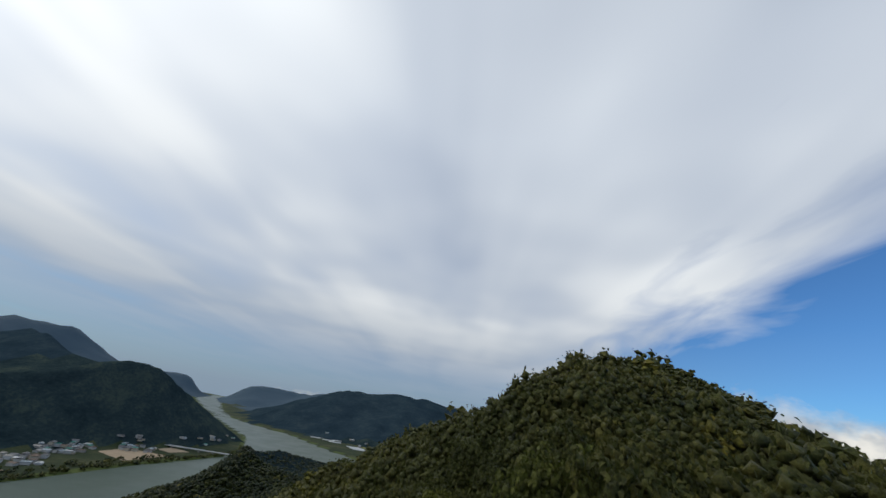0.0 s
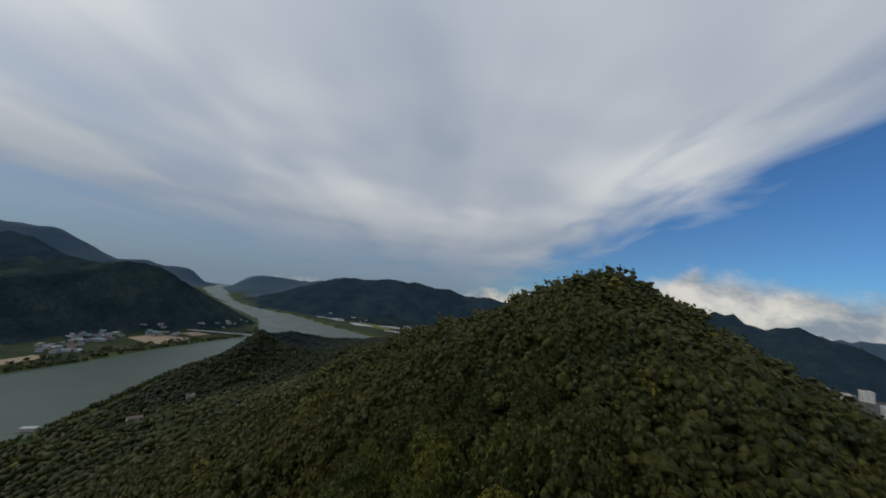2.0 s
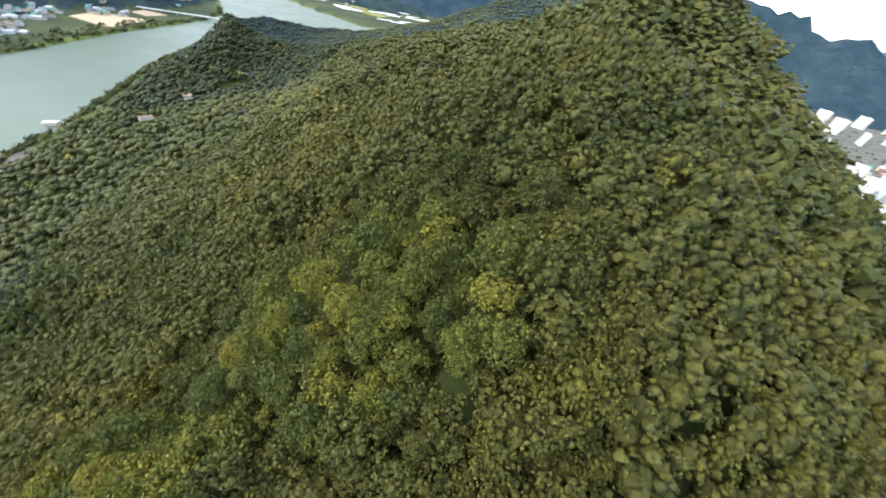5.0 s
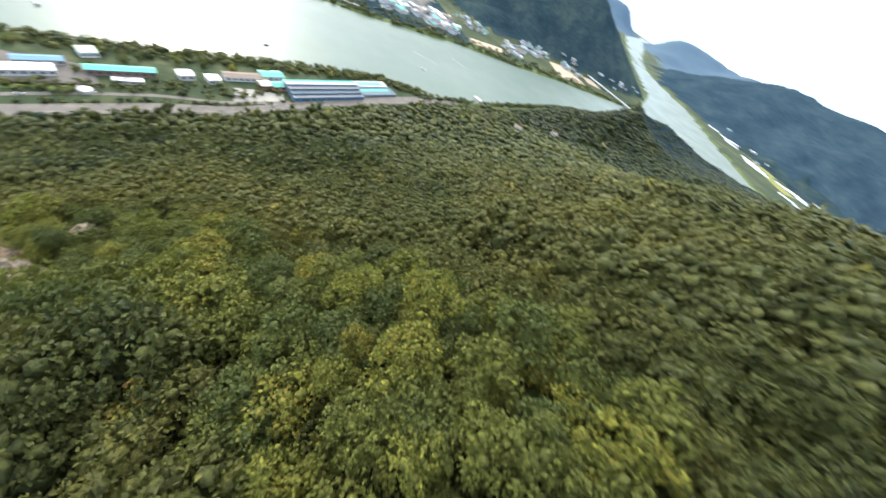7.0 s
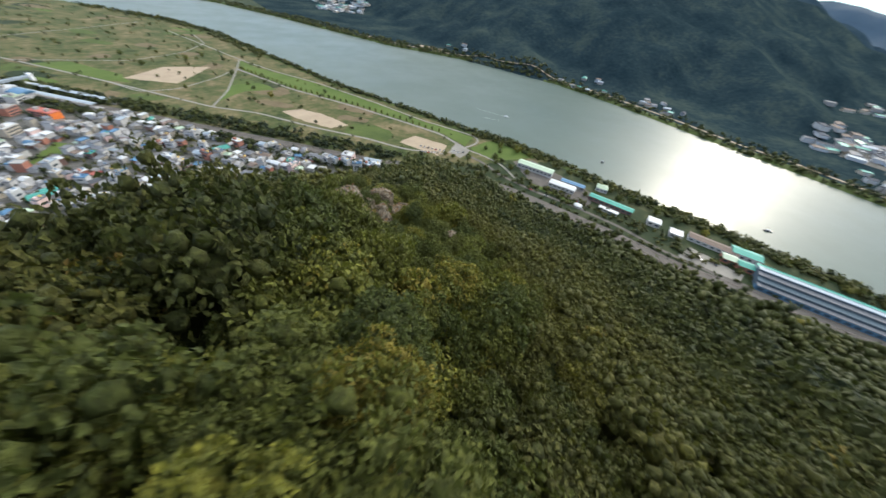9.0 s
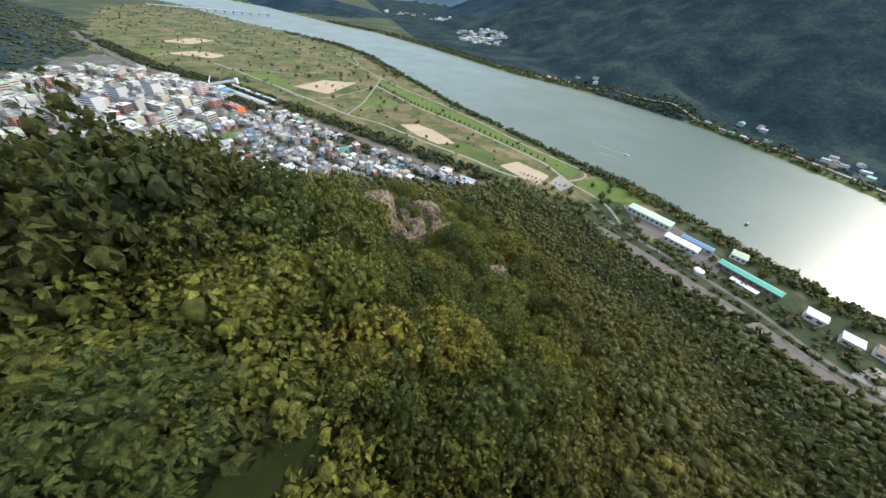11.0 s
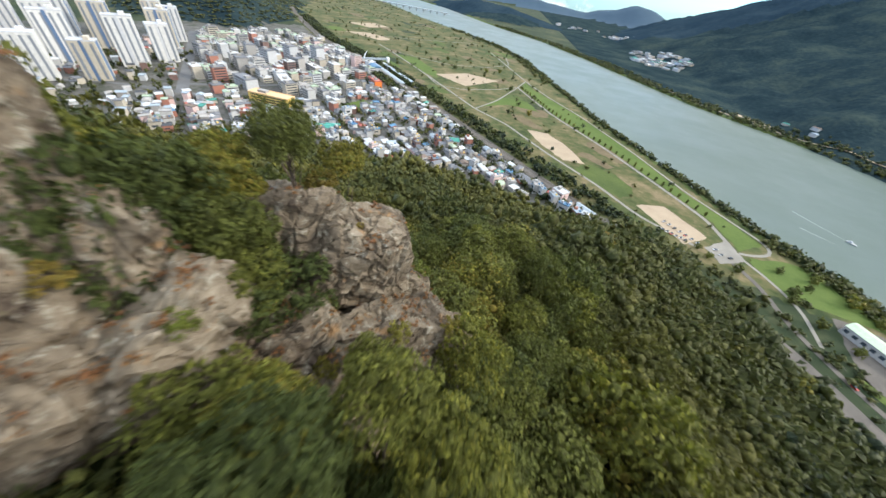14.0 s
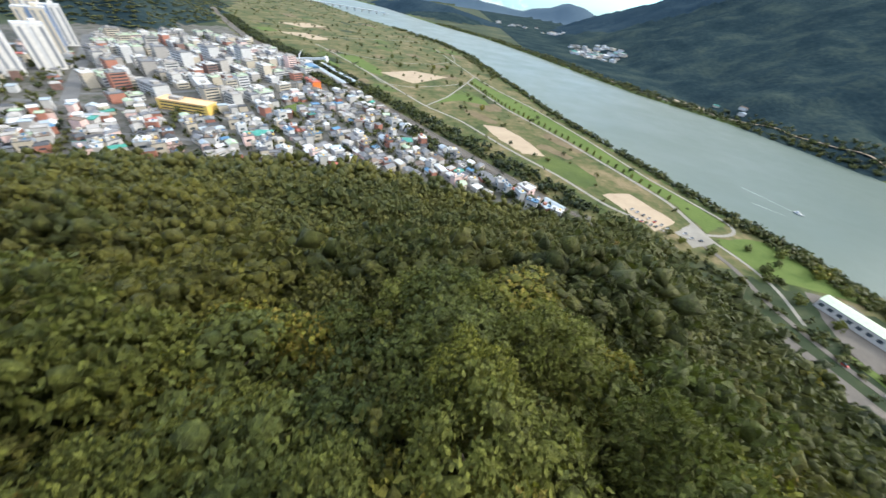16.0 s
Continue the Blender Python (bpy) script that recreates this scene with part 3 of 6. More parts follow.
def scatter(name, spots, kinds, mat, label, seed, lift=0.0, smooth=True):
    """Many crowns joined into one mesh. spots: rows of x, y, z, radius, height, turn, tint."""
    r = np.random.default_rng(seed)
    V, F, T, n = [], [], [], 0
    which = r.integers(0, len(kinds), len(spots))
    for k, (v, f) in enumerate(kinds):
        s = spots[which == k]
        if not len(s):
            continue
        c, sn = np.cos(s[:, 5]), np.sin(s[:, 5])
        x = v[None, :, 0] * c[:, None] - v[None, :, 1] * sn[:, None]
        y = v[None, :, 0] * sn[:, None] + v[None, :, 1] * c[:, None]
        pts = np.stack([s[:, 0:1] + x * s[:, 3:4], s[:, 1:2] + y * s[:, 3:4], s[:, 2:3] + lift + v[None, :, 2] * s[:, 4:5]], -1)
        V.append(pts.reshape(-1, 3))
        F.append((f[None] + (n + np.arange(len(s)) * len(v))[:, None, None]).reshape(-1, 3))
        T.append(np.repeat(s[:, 6], len(v)))
        n += len(s) * len(v)
    ob = mesh_object(name, np.concatenate(V), np.concatenate(F), [mat], smooth=smooth)
    at = ob.data.attributes.new("tint", "FLOAT", "POINT")
    at.data.foreach_set("value", np.concatenate(T).astype(np.float32))
    return tagged(ob, label, "forest", kind="stuff")


TRACK = np.array([(-1, 0), (-8, -6), (-5, 17), (-9, 33), (-23, 46), (-42, 50), (-53, 47), (-67, 36), (-79, 13), (-86, -8), (-87, -18), (-85, -39)], float)
CREST_WALK = np.array([(-66, 10), (-78, -4), (-87, -26), (-80, -46), (-94, -60)], float)
ROCK_SPOTS = np.array([(-65, -14, 6.0), (-79, -28, 5.5), (-73, -12, 4.0), (-97, -11, 8.0), (-60, -20, 4.0), (-52, 96, 3.0), (-40, 62, 2.2), (-81, -20.5, 6.0), (-87, -24, 4.5), (-47, -8, 5.0), (-52, -4, 4.0)], float)
HAMLETS = [(-350, 586, 30), (-384, 528, 24), (-388, 425, 24), (-350, 1140, 34)]


def tint_of(p, r):
    """Hue patches over the slope, with single trees that stand out."""
    t = 0.12 + 0.40 * value_noise(p, 46, 21) + 0.24 * value_noise(p, 14, 22) + r.normal(0, 0.08, len(p))
    t = np.where((p[:, 1] > 470) & (p[:, 0] < -230), 0.25 * t - 0.06, t)  # much lower tint on the river knoll
    t = t * np.interp(p[:, 0], (-260, -110), (0.55, 1.0))  # backlit river flank: its shade is painted as a darker tint
    t = t * np.interp(p[:, 1], (20, 90), (1.0, 0.8))
    odd = r.random(len(p))
    t = np.where(odd > 0.99, 0.78 + 0.12 * r.random(len(p)), t)
    return np.clip(t, 0.02, 1.0)


def jitter_grid(x0, x1, y0, y1, step, r):
    gx, gy = np.meshgrid(np.arange(x0, x1, step), np.arange(y0, y1, step * 0.87))
    gx = gx + (np.arange(gx.shape[0]) % 2)[:, None] * step * 0.5
    p = np.stack([gx.ravel(), gy.ravel()], 1)
    return p + r.uniform(-0.52, 0.52, p.shape) * step


def build_forest():
    r = np.random.default_rng(11)
    p = jitter_grid(-600, 560, -330, 900, 6.9, r)
    p = p[line_near(p, TRACK)[0] > 130]
    q = jitter_grid(-240, 180, -190, 250, 5.5, r)
    p = np.concatenate([p, q[line_near(q, TRACK)[0] < 130]])
    h = relief(p)
    bank, _, _ = line_near(p, np.vstack([RIVER, RIVER[:1]]))
    d, _, _ = line_near(p, TRACK)
    keep = (h > 1.0) & (bank > 8) & ~inside(p, RIVER)
    keep &= (d < 300) | (r.random(len(p)) < 0.6)
    keep &= ~((p[:, 0] > 250) & (r.random(len(p)) < 0.4))
    for x, y, q in ROCK_SPOTS:
        keep &= np.hypot(p[:, 0] - x, p[:, 1] - y) > q * 0.62
    for x, y, q in HAMLETS:
        keep &= np.hypot(p[:, 0] - x, p[:, 1] - y) > q
    p, d = p[keep], d[keep]
    rad = r.uniform(2.3, 4.9, len(p)) * np.where(d > 300, 1.75, np.where(d > 130, 1.55, 1.22)) * (0.8 + 0.4 * value_noise(p, 24, 31))
    walk_d, _, _ = line_near(p, CREST_WALK)
    rad = np.where(walk_d < 14, rad * 0.9, rad)
    hgt = rad * r.uniform(0.9, 1.5, len(p)) * np.where(d > 130, np.where(p[:, 1] > 120, 0.75, 1.1), 1.0) + 0.3
    hgt = np.where((walk_d < 14) & (p[:, 1] < -17), np.minimum(hgt, 3.6), hgt)
    z = ground_z(p) + r.uniform(-2.2, 2.0, len(p))
    z = np.where((walk_d < 14) & (p[:, 1] < -17), z - 0.4, z)
    rows = np.column_stack([p, z, rad, hgt, r.uniform(0, 6.28, len(p)), tint_of(p, r)])
    for x, y, q in ((-67, -9.5, 4.5), (-73, -11.5, 4.0), (-93.5, -7.5, 5.0)):
        rows = rows[np.hypot(rows[:, 0] - x, rows[:, 1] - y) > q]
    way = np.array([(x, y, z) for (x, y), z in zip(TRACK, (225, 252, 250, 233, 214, 198, 190, 188, 171, 158, 151, 143))], float)
    way = np.concatenate([way[:-1] + (way[1:] - way[:-1]) * f for f in (0, 0.25, 0.5, 0.75)] + [way[-1:]])
    reach = np.array([np.min(np.linalg.norm(q[:3] + (0, 0, 4) - way, axis=1)) for q in rows])
    order = np.argsort(reach)
    d = reach
    near, rest, dr = rows[order[:300]], rows[order[300:]], d[order[300:]]
    cut = (0, 52, 120, 240, 1e9)
    sets = [rest[(dr >= lo) & (dr < hi)] for lo, hi in zip(cut[:-1], cut[1:])]
    scatter("forest_crest", sets[0], [crown(s, 26, 560, 0.115, clump=0.28, fill=0.6, core=0.46) for s in range(8)], M["leaf"], "dense oak and chestnut canopy over the ridge", 1)
    scatter("forest_near", sets[1], [crown(s + 10, 17, 84, 0.15, clump=0.30, low=True, shell=0.88, fill=0.92) for s in range(8)], M["leaf"], "dense green oak canopy near the crest", 2)
    scatter("forest_slope", sets[2], [crown(s + 20, 12, 22, 0.20, clump=0.33, low=True, core=0.0, shell=0.86) for s in range(8)], M["leaf"], "dense green mixed forest down the slope", 3, smooth=False)
    scatter("forest_far", sets[3], [crown(s + 40, 3, 3, 0.36, clump=0.56, low=True, core=0.0, shell=0.66) for s in range(8)], M["leaf"], "far mixed forest on the mountain flank", 4)
    return near


NEAR_TREES = build_forest()


def build_far_woods():
    r = np.random.default_rng(12)
    parts = []
    for x0, x1, y0, y1, step in ((-640, 700, 900, 1500, 13.5), (440, 1300, -1400, -700, 13.5)):
        p = jitter_grid(x0, x1, y0, y1, step, r)
        bank, _, _ = line_near(p, np.vstack([RIVER, RIVER[:1]]))
        p = p[(relief(p) > 3) & (bank > 10) & ~inside(p, RIVER)]
        rad = step * r.uniform(0.45, 0.7, len(p))
        parts.append(np.column_stack([p, ground_z(p) - 1.8, rad, rad * r.uniform(0.3, 0.5, len(p)), r.uniform(0, 6.28, len(p)), tint_of(p, r) * 0.6]))
    scatter("far_woods", np.concatenate(parts), [crown(s + 40, 3, 3, 0.36, clump=0.56, low=True, core=0.0, shell=0.66) for s in range(8)], M["leaf"], "dark woods on the far side of the mountain", 5)


build_far_woods()

# ---------------------------------------------------------------- building kit
for name, colour, rough, metal in (
        ("roof_slate", (0.085, 0.115, 0.135), 0.9, 0), ("white_paint", (0.42, 0.42, 0.41), 0.6, 0), ("cream_paint", (0.42, 0.38, 0.31), 0.7, 0), ("pink_paint", (0.62, 0.46, 0.43), 0.7, 0), ("grey_paint", (0.45, 0.46, 0.47), 0.7, 0),
        ("brick_red", (0.33, 0.15, 0.11), 0.85, 0), ("dark_brick", (0.17, 0.11, 0.095), 0.85, 0), ("orange_paint", (0.75, 0.20, 0.05), 0.6, 0), ("yellow_paint", (0.66, 0.46, 0.13), 0.65, 0),
        ("concrete", (0.31, 0.30, 0.285), 0.85, 0), ("roof_grey", (0.15, 0.155, 0.165), 0.7, 0), ("roof_dark", (0.075, 0.08, 0.09), 0.9, 0), ("roof_blue", (0.075, 0.17, 0.28), 0.55, 0.0),
        ("roof_teal", (0.05, 0.24, 0.195), 0.5, 0.1), ("roof_green", (0.34, 0.42, 0.31), 0.6, 0.0), ("roof_white", (0.52, 0.53, 0.53), 0.5, 0.0), ("roof_red", (0.40, 0.12, 0.09), 0.6, 0), ("roof_brown", (0.17, 0.130, 0.105), 0.8, 0),
        ("roof_sky", (0.29, 0.34, 0.38), 0.6, 0.0), ("glass_dark", (0.045, 0.06, 0.075), 0.12, 0), ("glass_blue", (0.04, 0.07, 0.10), 0.15, 0), ("steel_white", (0.78, 0.80, 0.82), 0.4, 0.2), ("rail_steel", (0.20, 0.17, 0.15), 0.6, 0.4),
        ("blue_cladding", (0.075, 0.105, 0.135), 0.85, 0), ("rubber", (0.03, 0.03, 0.03), 0.8, 0), ("timber", (0.30, 0.21, 0.13), 0.8, 0), ("apartment_white", (0.57, 0.565, 0.545), 0.7, 0), ("apartment_tan", (0.60, 0.40, 0.22), 0.7, 0), ("apartment_cream", (0.50, 0.45, 0.36), 0.7, 0),
        ("apartment_blue", (0.10, 0.16, 0.27), 0.6, 0), ("apartment_grey", (0.50, 0.51, 0.53), 0.7, 0), ("balcony_grey", (0.20, 0.22, 0.25), 0.4, 0), ("foam", (0.38, 0.42, 0.40), 0.7, 0), ("car_red", (0.40, 0.04, 0.03), 0.3, 0), ("car_silver", (0.55, 0.56, 0.58), 0.3, 0.5), ("car_black", (0.03, 0.03, 0.035), 0.25, 0)):
    M[name] = plain(name, colour, rough, metal, vary=0.14, spec=0.5 if "glass" in name else 0.22)


class Shape:
    """Collects simple solids into one mesh."""

    def __init__(self):
        self.v, self.f = [], []

    def add(self, v, f):
        n = len(self.v)
        self.v += [tuple(q) for q in v]
        self.f += [tuple(n + i for i in q) for q in f]
        return self

    def box(self, x0, x1, y0, y1, z0, z1):
        return self.add([(x0, y0, z0), (x1, y0, z0), (x1, y1, z0), (x0, y1, z0), (x0, y0, z1), (x1, y0, z1), (x1, y1, z1), (x0, y1, z1)],
                        [(0, 3, 2, 1), (4, 5, 6, 7), (0, 1, 5, 4), (1, 2, 6, 5), (2, 3, 7, 6), (3, 0, 4, 7)])

    def ring(self, pts, z0, z1):
        n = len(pts)
        return self.add([(x, y, z0) for x, y in pts] + [(x, y, z1) for x, y in pts], [tuple(range(n - 1, -1, -1)), tuple(range(n, 2 * n))] + [(i, (i + 1) % n, n + (i + 1) % n, n + i) for i in range(n)])

    def cyl(self, x, y, r, z0, z1, n=10, r1=None):
        r1 = r if r1 is None else r1
        a = [2 * math.pi * i / n for i in range(n)]
        return self.add([(x + r * math.cos(t), y + r * math.sin(t), z0) for t in a] + [(x + r1 * math.cos(t), y + r1 * math.sin(t), z1) for t in a],
                        [tuple(range(n - 1, -1, -1)), tuple(range(n, 2 * n))] + [(i, (i + 1) % n, n + (i + 1) % n, n + i) for i in range(n)])

    def tube(self, a, b, r, r1=None, n=6):
        a, b = Vector(a), Vector(b)
        r1 = r if r1 is None else r1
        d = (b - a).normalized()
        u = d.orthogonal().normalized()
        w = d.cross(u)
        ring = [(math.cos(2 * math.pi * i / n), math.sin(2 * math.pi * i / n)) for i in range(n)]
        return self.add([a + (u * c + w * s) * r for c, s in ring] + [b + (u * c + w * s) * r1 for c, s in ring], [tuple(range(n - 1, -1, -1)), tuple(range(n, 2 * n))] + [(i, (i + 1) % n, n + (i + 1) % n, n + i) for i in range(n)])

    def mesh(self, name, mat):
        me = bpy.data.meshes.new(name)
        me.from_pydata(self.v, [], self.f)
        me.materials.append(mat)
        me.update()
        return me


UNIT = {}


def unit(shape, mat):
    """Unit solids on z = 0, shared by all parts of one material."""
    key = (shape, mat)
    if key not in UNIT:
        s = Shape()
        if shape == "box":
            s.box(-0.5, 0.5, -0.5, 0.5, 0, 1)
        elif shape == "gable":
            s.add([(-0.5, -0.5, 0), (0.5, -0.5, 0), (0.5, 0.5, 0), (-0.5, 0.5, 0), (-0.5, 0, 1), (0.5, 0, 1)], [(0, 3, 2, 1), (0, 1, 5, 4), (2, 3, 4, 5), (0, 4, 3), (1, 2, 5)])
        elif shape == "hip":
            s.add([(-0.5, -0.5, 0), (0.5, -0.5, 0), (0.5, 0.5, 0), (-0.5, 0.5, 0), (-0.22, 0, 1), (0.22, 0, 1)], [(0, 3, 2, 1), (0, 1, 5, 4), (2, 3, 4, 5), (0, 4, 3), (1, 2, 5)])
        elif shape == "parapet":
            t = 0.035
            s.box(-0.5, 0.5, -0.5, 0.5, 0, 0.4)
            for q in ((-0.5, 0.5, -0.5, -0.5 + t), (-0.5, 0.5, 0.5 - t, 0.5), (-0.5, -0.5 + t, -0.5 + t, 0.5 - t), (0.5 - t, 0.5, -0.5 + t, 0.5 - t)):
                s.box(*q, 0.4, 1)
        elif shape == "barrel":
            n = 8
            a = [math.pi * i / n for i in range(n + 1)]
            v = [(x, -0.5 * math.cos(t), math.sin(t)) for x in (-0.5, 0.5) for t in a]
            s.add(v, [(i + 1, i, i + n + 1, i + n + 2) for i in range(n)] + [tuple(range(n + 1)), tuple(range(2 * n + 1, n, -1))])
        elif shape == "wheel":
            n = 10
            a = [2 * math.pi * i / n for i in range(n)]
            s.add([(0.5 * math.cos(t), y, 0.5 + 0.5 * math.sin(t)) for y in (-0.5, 0.5) for t in a], [tuple(range(n)), tuple(range(2 * n - 1, n - 1, -1))] + [((i + 1) % n, i, n + i, n + (i + 1) % n) for i in range(n)])
        UNIT[key] = s.mesh(f"{shape}_{mat}", M[mat])
    return UNIT[key]


def part(name, mesh, parent, loc=(0, 0, 0), size=(1, 1, 1), rz=0.0, label=""):
    ob = new(name, mesh)
    ob.parent = parent
    ob.matrix_basis = Matrix.LocRotScale(loc, Euler((0, 0, rz)), size)
    return tagged(ob, label) if label else ob


def root(name, x, y, rz, label, category, group="", z=None):
    ob = new(name)
    ob.empty_display_size = 0.5
    ob.matrix_basis = Matrix.Translation((x, y, z_at(x, y) if z is None else z)) @ Matrix.Rotation(rz, 4, "Z")
    return tagged(ob, label, category, group)


def named(mat):
    return mat.replace("roof_", "").replace("_paint", "").replace("_", " ")


# ---------------------------------------------------------------- rocks
def boulder(seed, size, detail=20, facets=17, rough=0.035):
    """An angular block: a ball cut by random planes, then roughened."""
    r = np.random.default_rng(seed)
    n = detail
    V, F = [], []
    for axis in range(3):
        for sign in (-1, 1):
            g = np.linspace(-1, 1, n + 1)
            a, b = np.meshgrid(g, g)
            q = np.zeros(((n + 1) ** 2, 3))
            q[:, axis], q[:, (axis + 1) % 3], q[:, (axis + 2) % 3] = sign, a.ravel(), b.ravel() * sign
            i = (np.arange(n)[:, None] * (n + 1) + np.arange(n)).ravel() + len(V) * (n + 1) ** 2
            F.append(np.stack([i, i + 1, i + n + 2, i + n + 1], 1))
            V.append(q)
    v = np.concatenate(V)
    d = v / np.linalg.norm(v, axis=1, keepdims=True)
    planes = r.normal(size=(facets, 3)) * (1, 1, 0.8)
    planes = np.concatenate([planes / np.linalg.norm(planes, axis=1, keepdims=True), [(0, 0, 1), (0, 0, -1), (1, 0, 0), (-1, 0, 0), (0, 1, 0), (0, -1, 0)]])
    off = np.concatenate([r.uniform(0.78, 1.05, facets), np.full(6, 0.92)])
    rad = np.min(off / np.maximum(d @ planes.T, 0.08), axis=1)
    rad = np.minimum(rad, 1.25)
    size = np.array(size)
    s = d * rad[:, None] * size * 0.5
    out = np.array([noise.fractal(Vector(q * 0.55) + Vector((seed, 0, 0)), 0.9, 2.1, 6) for q in s])
    crack = np.array([min(abs(noise.noise(Vector((q[0] * 0.32, q[1] * 0.32, q[2] * 0.9)) + Vector((0, seed, 0)))), abs(noise.noise(Vector((q[0] * 0.5, q[1] * 0.5, q[2] * 0.12)) + Vector((seed, 0, 4)))) + 0.015) for q in s])
    turn = Euler((0.35, 0.25, 0.6 + seed)).to_matrix()
    step = np.array([noise.cell(turn @ Vector(q) / 2.6 + Vector((seed, 3, 1))) + 0.45 * noise.cell(turn @ Vector(q) / 1.05 + Vector((2, seed, 5))) for q in s])
    s = s + d * (step * 0.06 * min(size.mean(), 8.0))[:, None]
    s = s + d * (out * rough * size.mean() * 0.5 - np.clip(0.055 - crack, 0, 1) * min(size.mean(), 8.0) * 0.9)[:, None]
    me = mesh_object("stone", s, np.concatenate(F), [M["rock"]], smooth=False)
    bm = bmesh.new()
    bm.from_mesh(me.data)
    bmesh.ops.remove_doubles(bm, verts=bm.verts, dist=1e-3)
    bmesh.ops.recalc_face_normals(bm, faces=bm.faces)
    bm.to_mesh(me.data)
    bm.free()
    return me


ROCK_V, ROCK_F = [], []


def outcrop(label, stones):
    """A rock outcrop of several blocks. stones: x, y, z, (size), turn, seed."""
    x, y, z = stones[0][:3]
    base = root("rock_outcrop", x, y, 0, label, "rock", "rock outcrops on the ridge")
    z0 = base.matrix_basis.translation.z
    for sx, sy, sz, size, turn, seed in stones:
        ob = boulder(seed, size, 46 if seed in (1, 6, 7, 8, 9) else 26 if max(size) > 6 else 14)
        ob.parent = base
        ob.matrix_basis = Matrix.Translation((sx - x, sy - y, sz - z0)) @ Euler([radians(a) for a in turn]).to_matrix().to_4x4()
        m = base.matrix_basis @ ob.matrix_basis
        n = len(ROCK_V)
        ROCK_V.extend(m @ q.co for q in ob.data.vertices)
        ROCK_F.extend(tuple(n + i for i in f.vertices) for f in ob.data.polygons)


outcrop("tall weathered grey-brown rock block above a broken rock wall", [(-64.6, -15.2, 147.4, (11.4, 9.2, 12.6), (6, 4, 20), 1), (-70.5, -11.0, 141.5, (8, 6, 8.5), (18, -10, 40), 2), (-59.5, -19, 144.5, (6, 6, 8), (0, 8, 60), 3), (-70.5, -17, 145.5, (3.4, 3.4, 7), (5, 5, 10), 4), (-75, -10, 135.0, (6, 5, 6), (12, 20, 15), 5), (-61.5, -13.0, 147.0, (6, 5, 9), (4, 6, 75), 15), (-72.8, -15.0, 140.8, (9, 6.5, 9.5), (8, 12, 65), 19)])
outcrop("large sunlit lichen-spotted rock tower over a stepped ledge", [(-75.2, -24.0, 140.2, (7.5, 6.6, 12.4), (4, -4, 35), 6), (-78.4, -24.9, 138.9, (8.6, 6.0, 11.0), (-4, -24, 33), 7), (-75.8, -17.8, 137.0, (10, 8.5, 9), (5, 6, 20), 8), (-81.6, -21.2, 135.6, (9.5, 8, 8.6), (6, -5, 40), 9), (-85.6, -23.6, 132.9, (6, 5.5, 8.4), (5, -10, 25), 20), (-71, -29, 138, (7, 7, 9), (3, 4, 50), 10), (-81.6, -27.4, 133.9, (5.4, 5.4, 8.2), (5, 8, 15), 22), (-81.0, -17.0, 133.0, (6, 6, 8), (12, -6, 70), 21)])
outcrop("leaning grey rock slab above a drop among oaks", [(-96.5, -11.0, 121.0, (8, 9, 16), (10, -8, 30), 11), (-99, -13.5, 118.5, (6, 6, 9), (10, 12, 5), 12)])
outcrop("low sunlit rock slab on the crest among oaks", [(-46.5, -8.5, z_at(-46.5, -8.5) + 0.6, (7, 4, 4.5), (10, 14, 35), 23), (-51.5, -5.0, z_at(-51.5, -5) + 0.4, (5, 3.5, 4.0), (12, 8, 60), 24)])
outcrop("grey scree patch in a forest clearing", [(-53, 97, z_at(-53, 97), (7, 5, 1.8), (6, 20, 15), 16), (-56, 95, z_at(-56, 95), (4, 4, 1.4), (4, 22, 50), 17)])
outcrop("small bare scree patch between crowns", [(-40, 63, z_at(-40, 63), (5, 4, 1.6), (5, 22, 20), 18)])

# ---------------------------------------------------------------- single trees
def tree_meshes():
    crowns = []
    for s in range(9):
        v, f = crown(100 + s, 28, 1200, 0.095, clump=0.27, fill=0.55, core=0.44, droop=0.25 + 0.05 * s, width=0.42)
        crowns.append((v, f))
    for s in range(6):
        v, f = crown(120 + s, 38, 3500, 0.070, clump=0.27, fill=0.55, core=0.42, droop=0.3 + 0.1 * s, width=0.36)
        crowns.append((v, f))
    for s in range(4):
        crowns.append(crown(150 + s, 12, 120, 0.2, clump=0.36, low=True))
    out = []
    for k, (v, f) in enumerate(crowns):
        ob = mesh_object("crown", v, f, [M["leaf_near"]], smooth=True)
        out.append(ob.data)
        bpy.data.objects.remove(ob)
    trunks = []
    for s in range(4):
        r = random.Random(s)
        t = Shape().tube((0, 0, -0.5), (r.uniform(-0.06, 0.06), r.uniform(-0.06, 0.06), 0.55), 0.075, 0.045, 8)
        for k in range(5):
            a = k * 1.26 + r.uniform(-0.3, 0.3)
            t.tube((0, 0, 0.3 + 0.07 * k), (0.5 * math.cos(a), 0.5 * math.sin(a), 0.75 + r.uniform(0, 0.3)), 0.035, 0.012, 5)
        trunks.append(t.mesh("trunk", M["bark"]))
    return out, trunks


CROWNS, TRUNKS = tree_meshes()


def tree(x, y, z, rad, hgt, turn, k, label, group, first=0, count=9):
    t = new("tree")
    t.matrix_basis = Matrix.LocRotScale((x, y, z), Euler((0, 0, turn)), (rad, rad, hgt))
    tagged(t, label, "tree", group)
    part("trunk", TRUNKS[k % 4], t, size=(0.8, 0.8, 0.68))
    part("crown", CROWNS[first + k % count], t)
    return t


for i, (x, y, z, rad, hgt, turn, tint) in enumerate(NEAR_TREES):
    tree(x, y, z, rad, hgt, turn, i, "leafy green oak on the rocky ridge", "oaks along the ridge", *((9, 6) if i < 90 else (0, 9)))


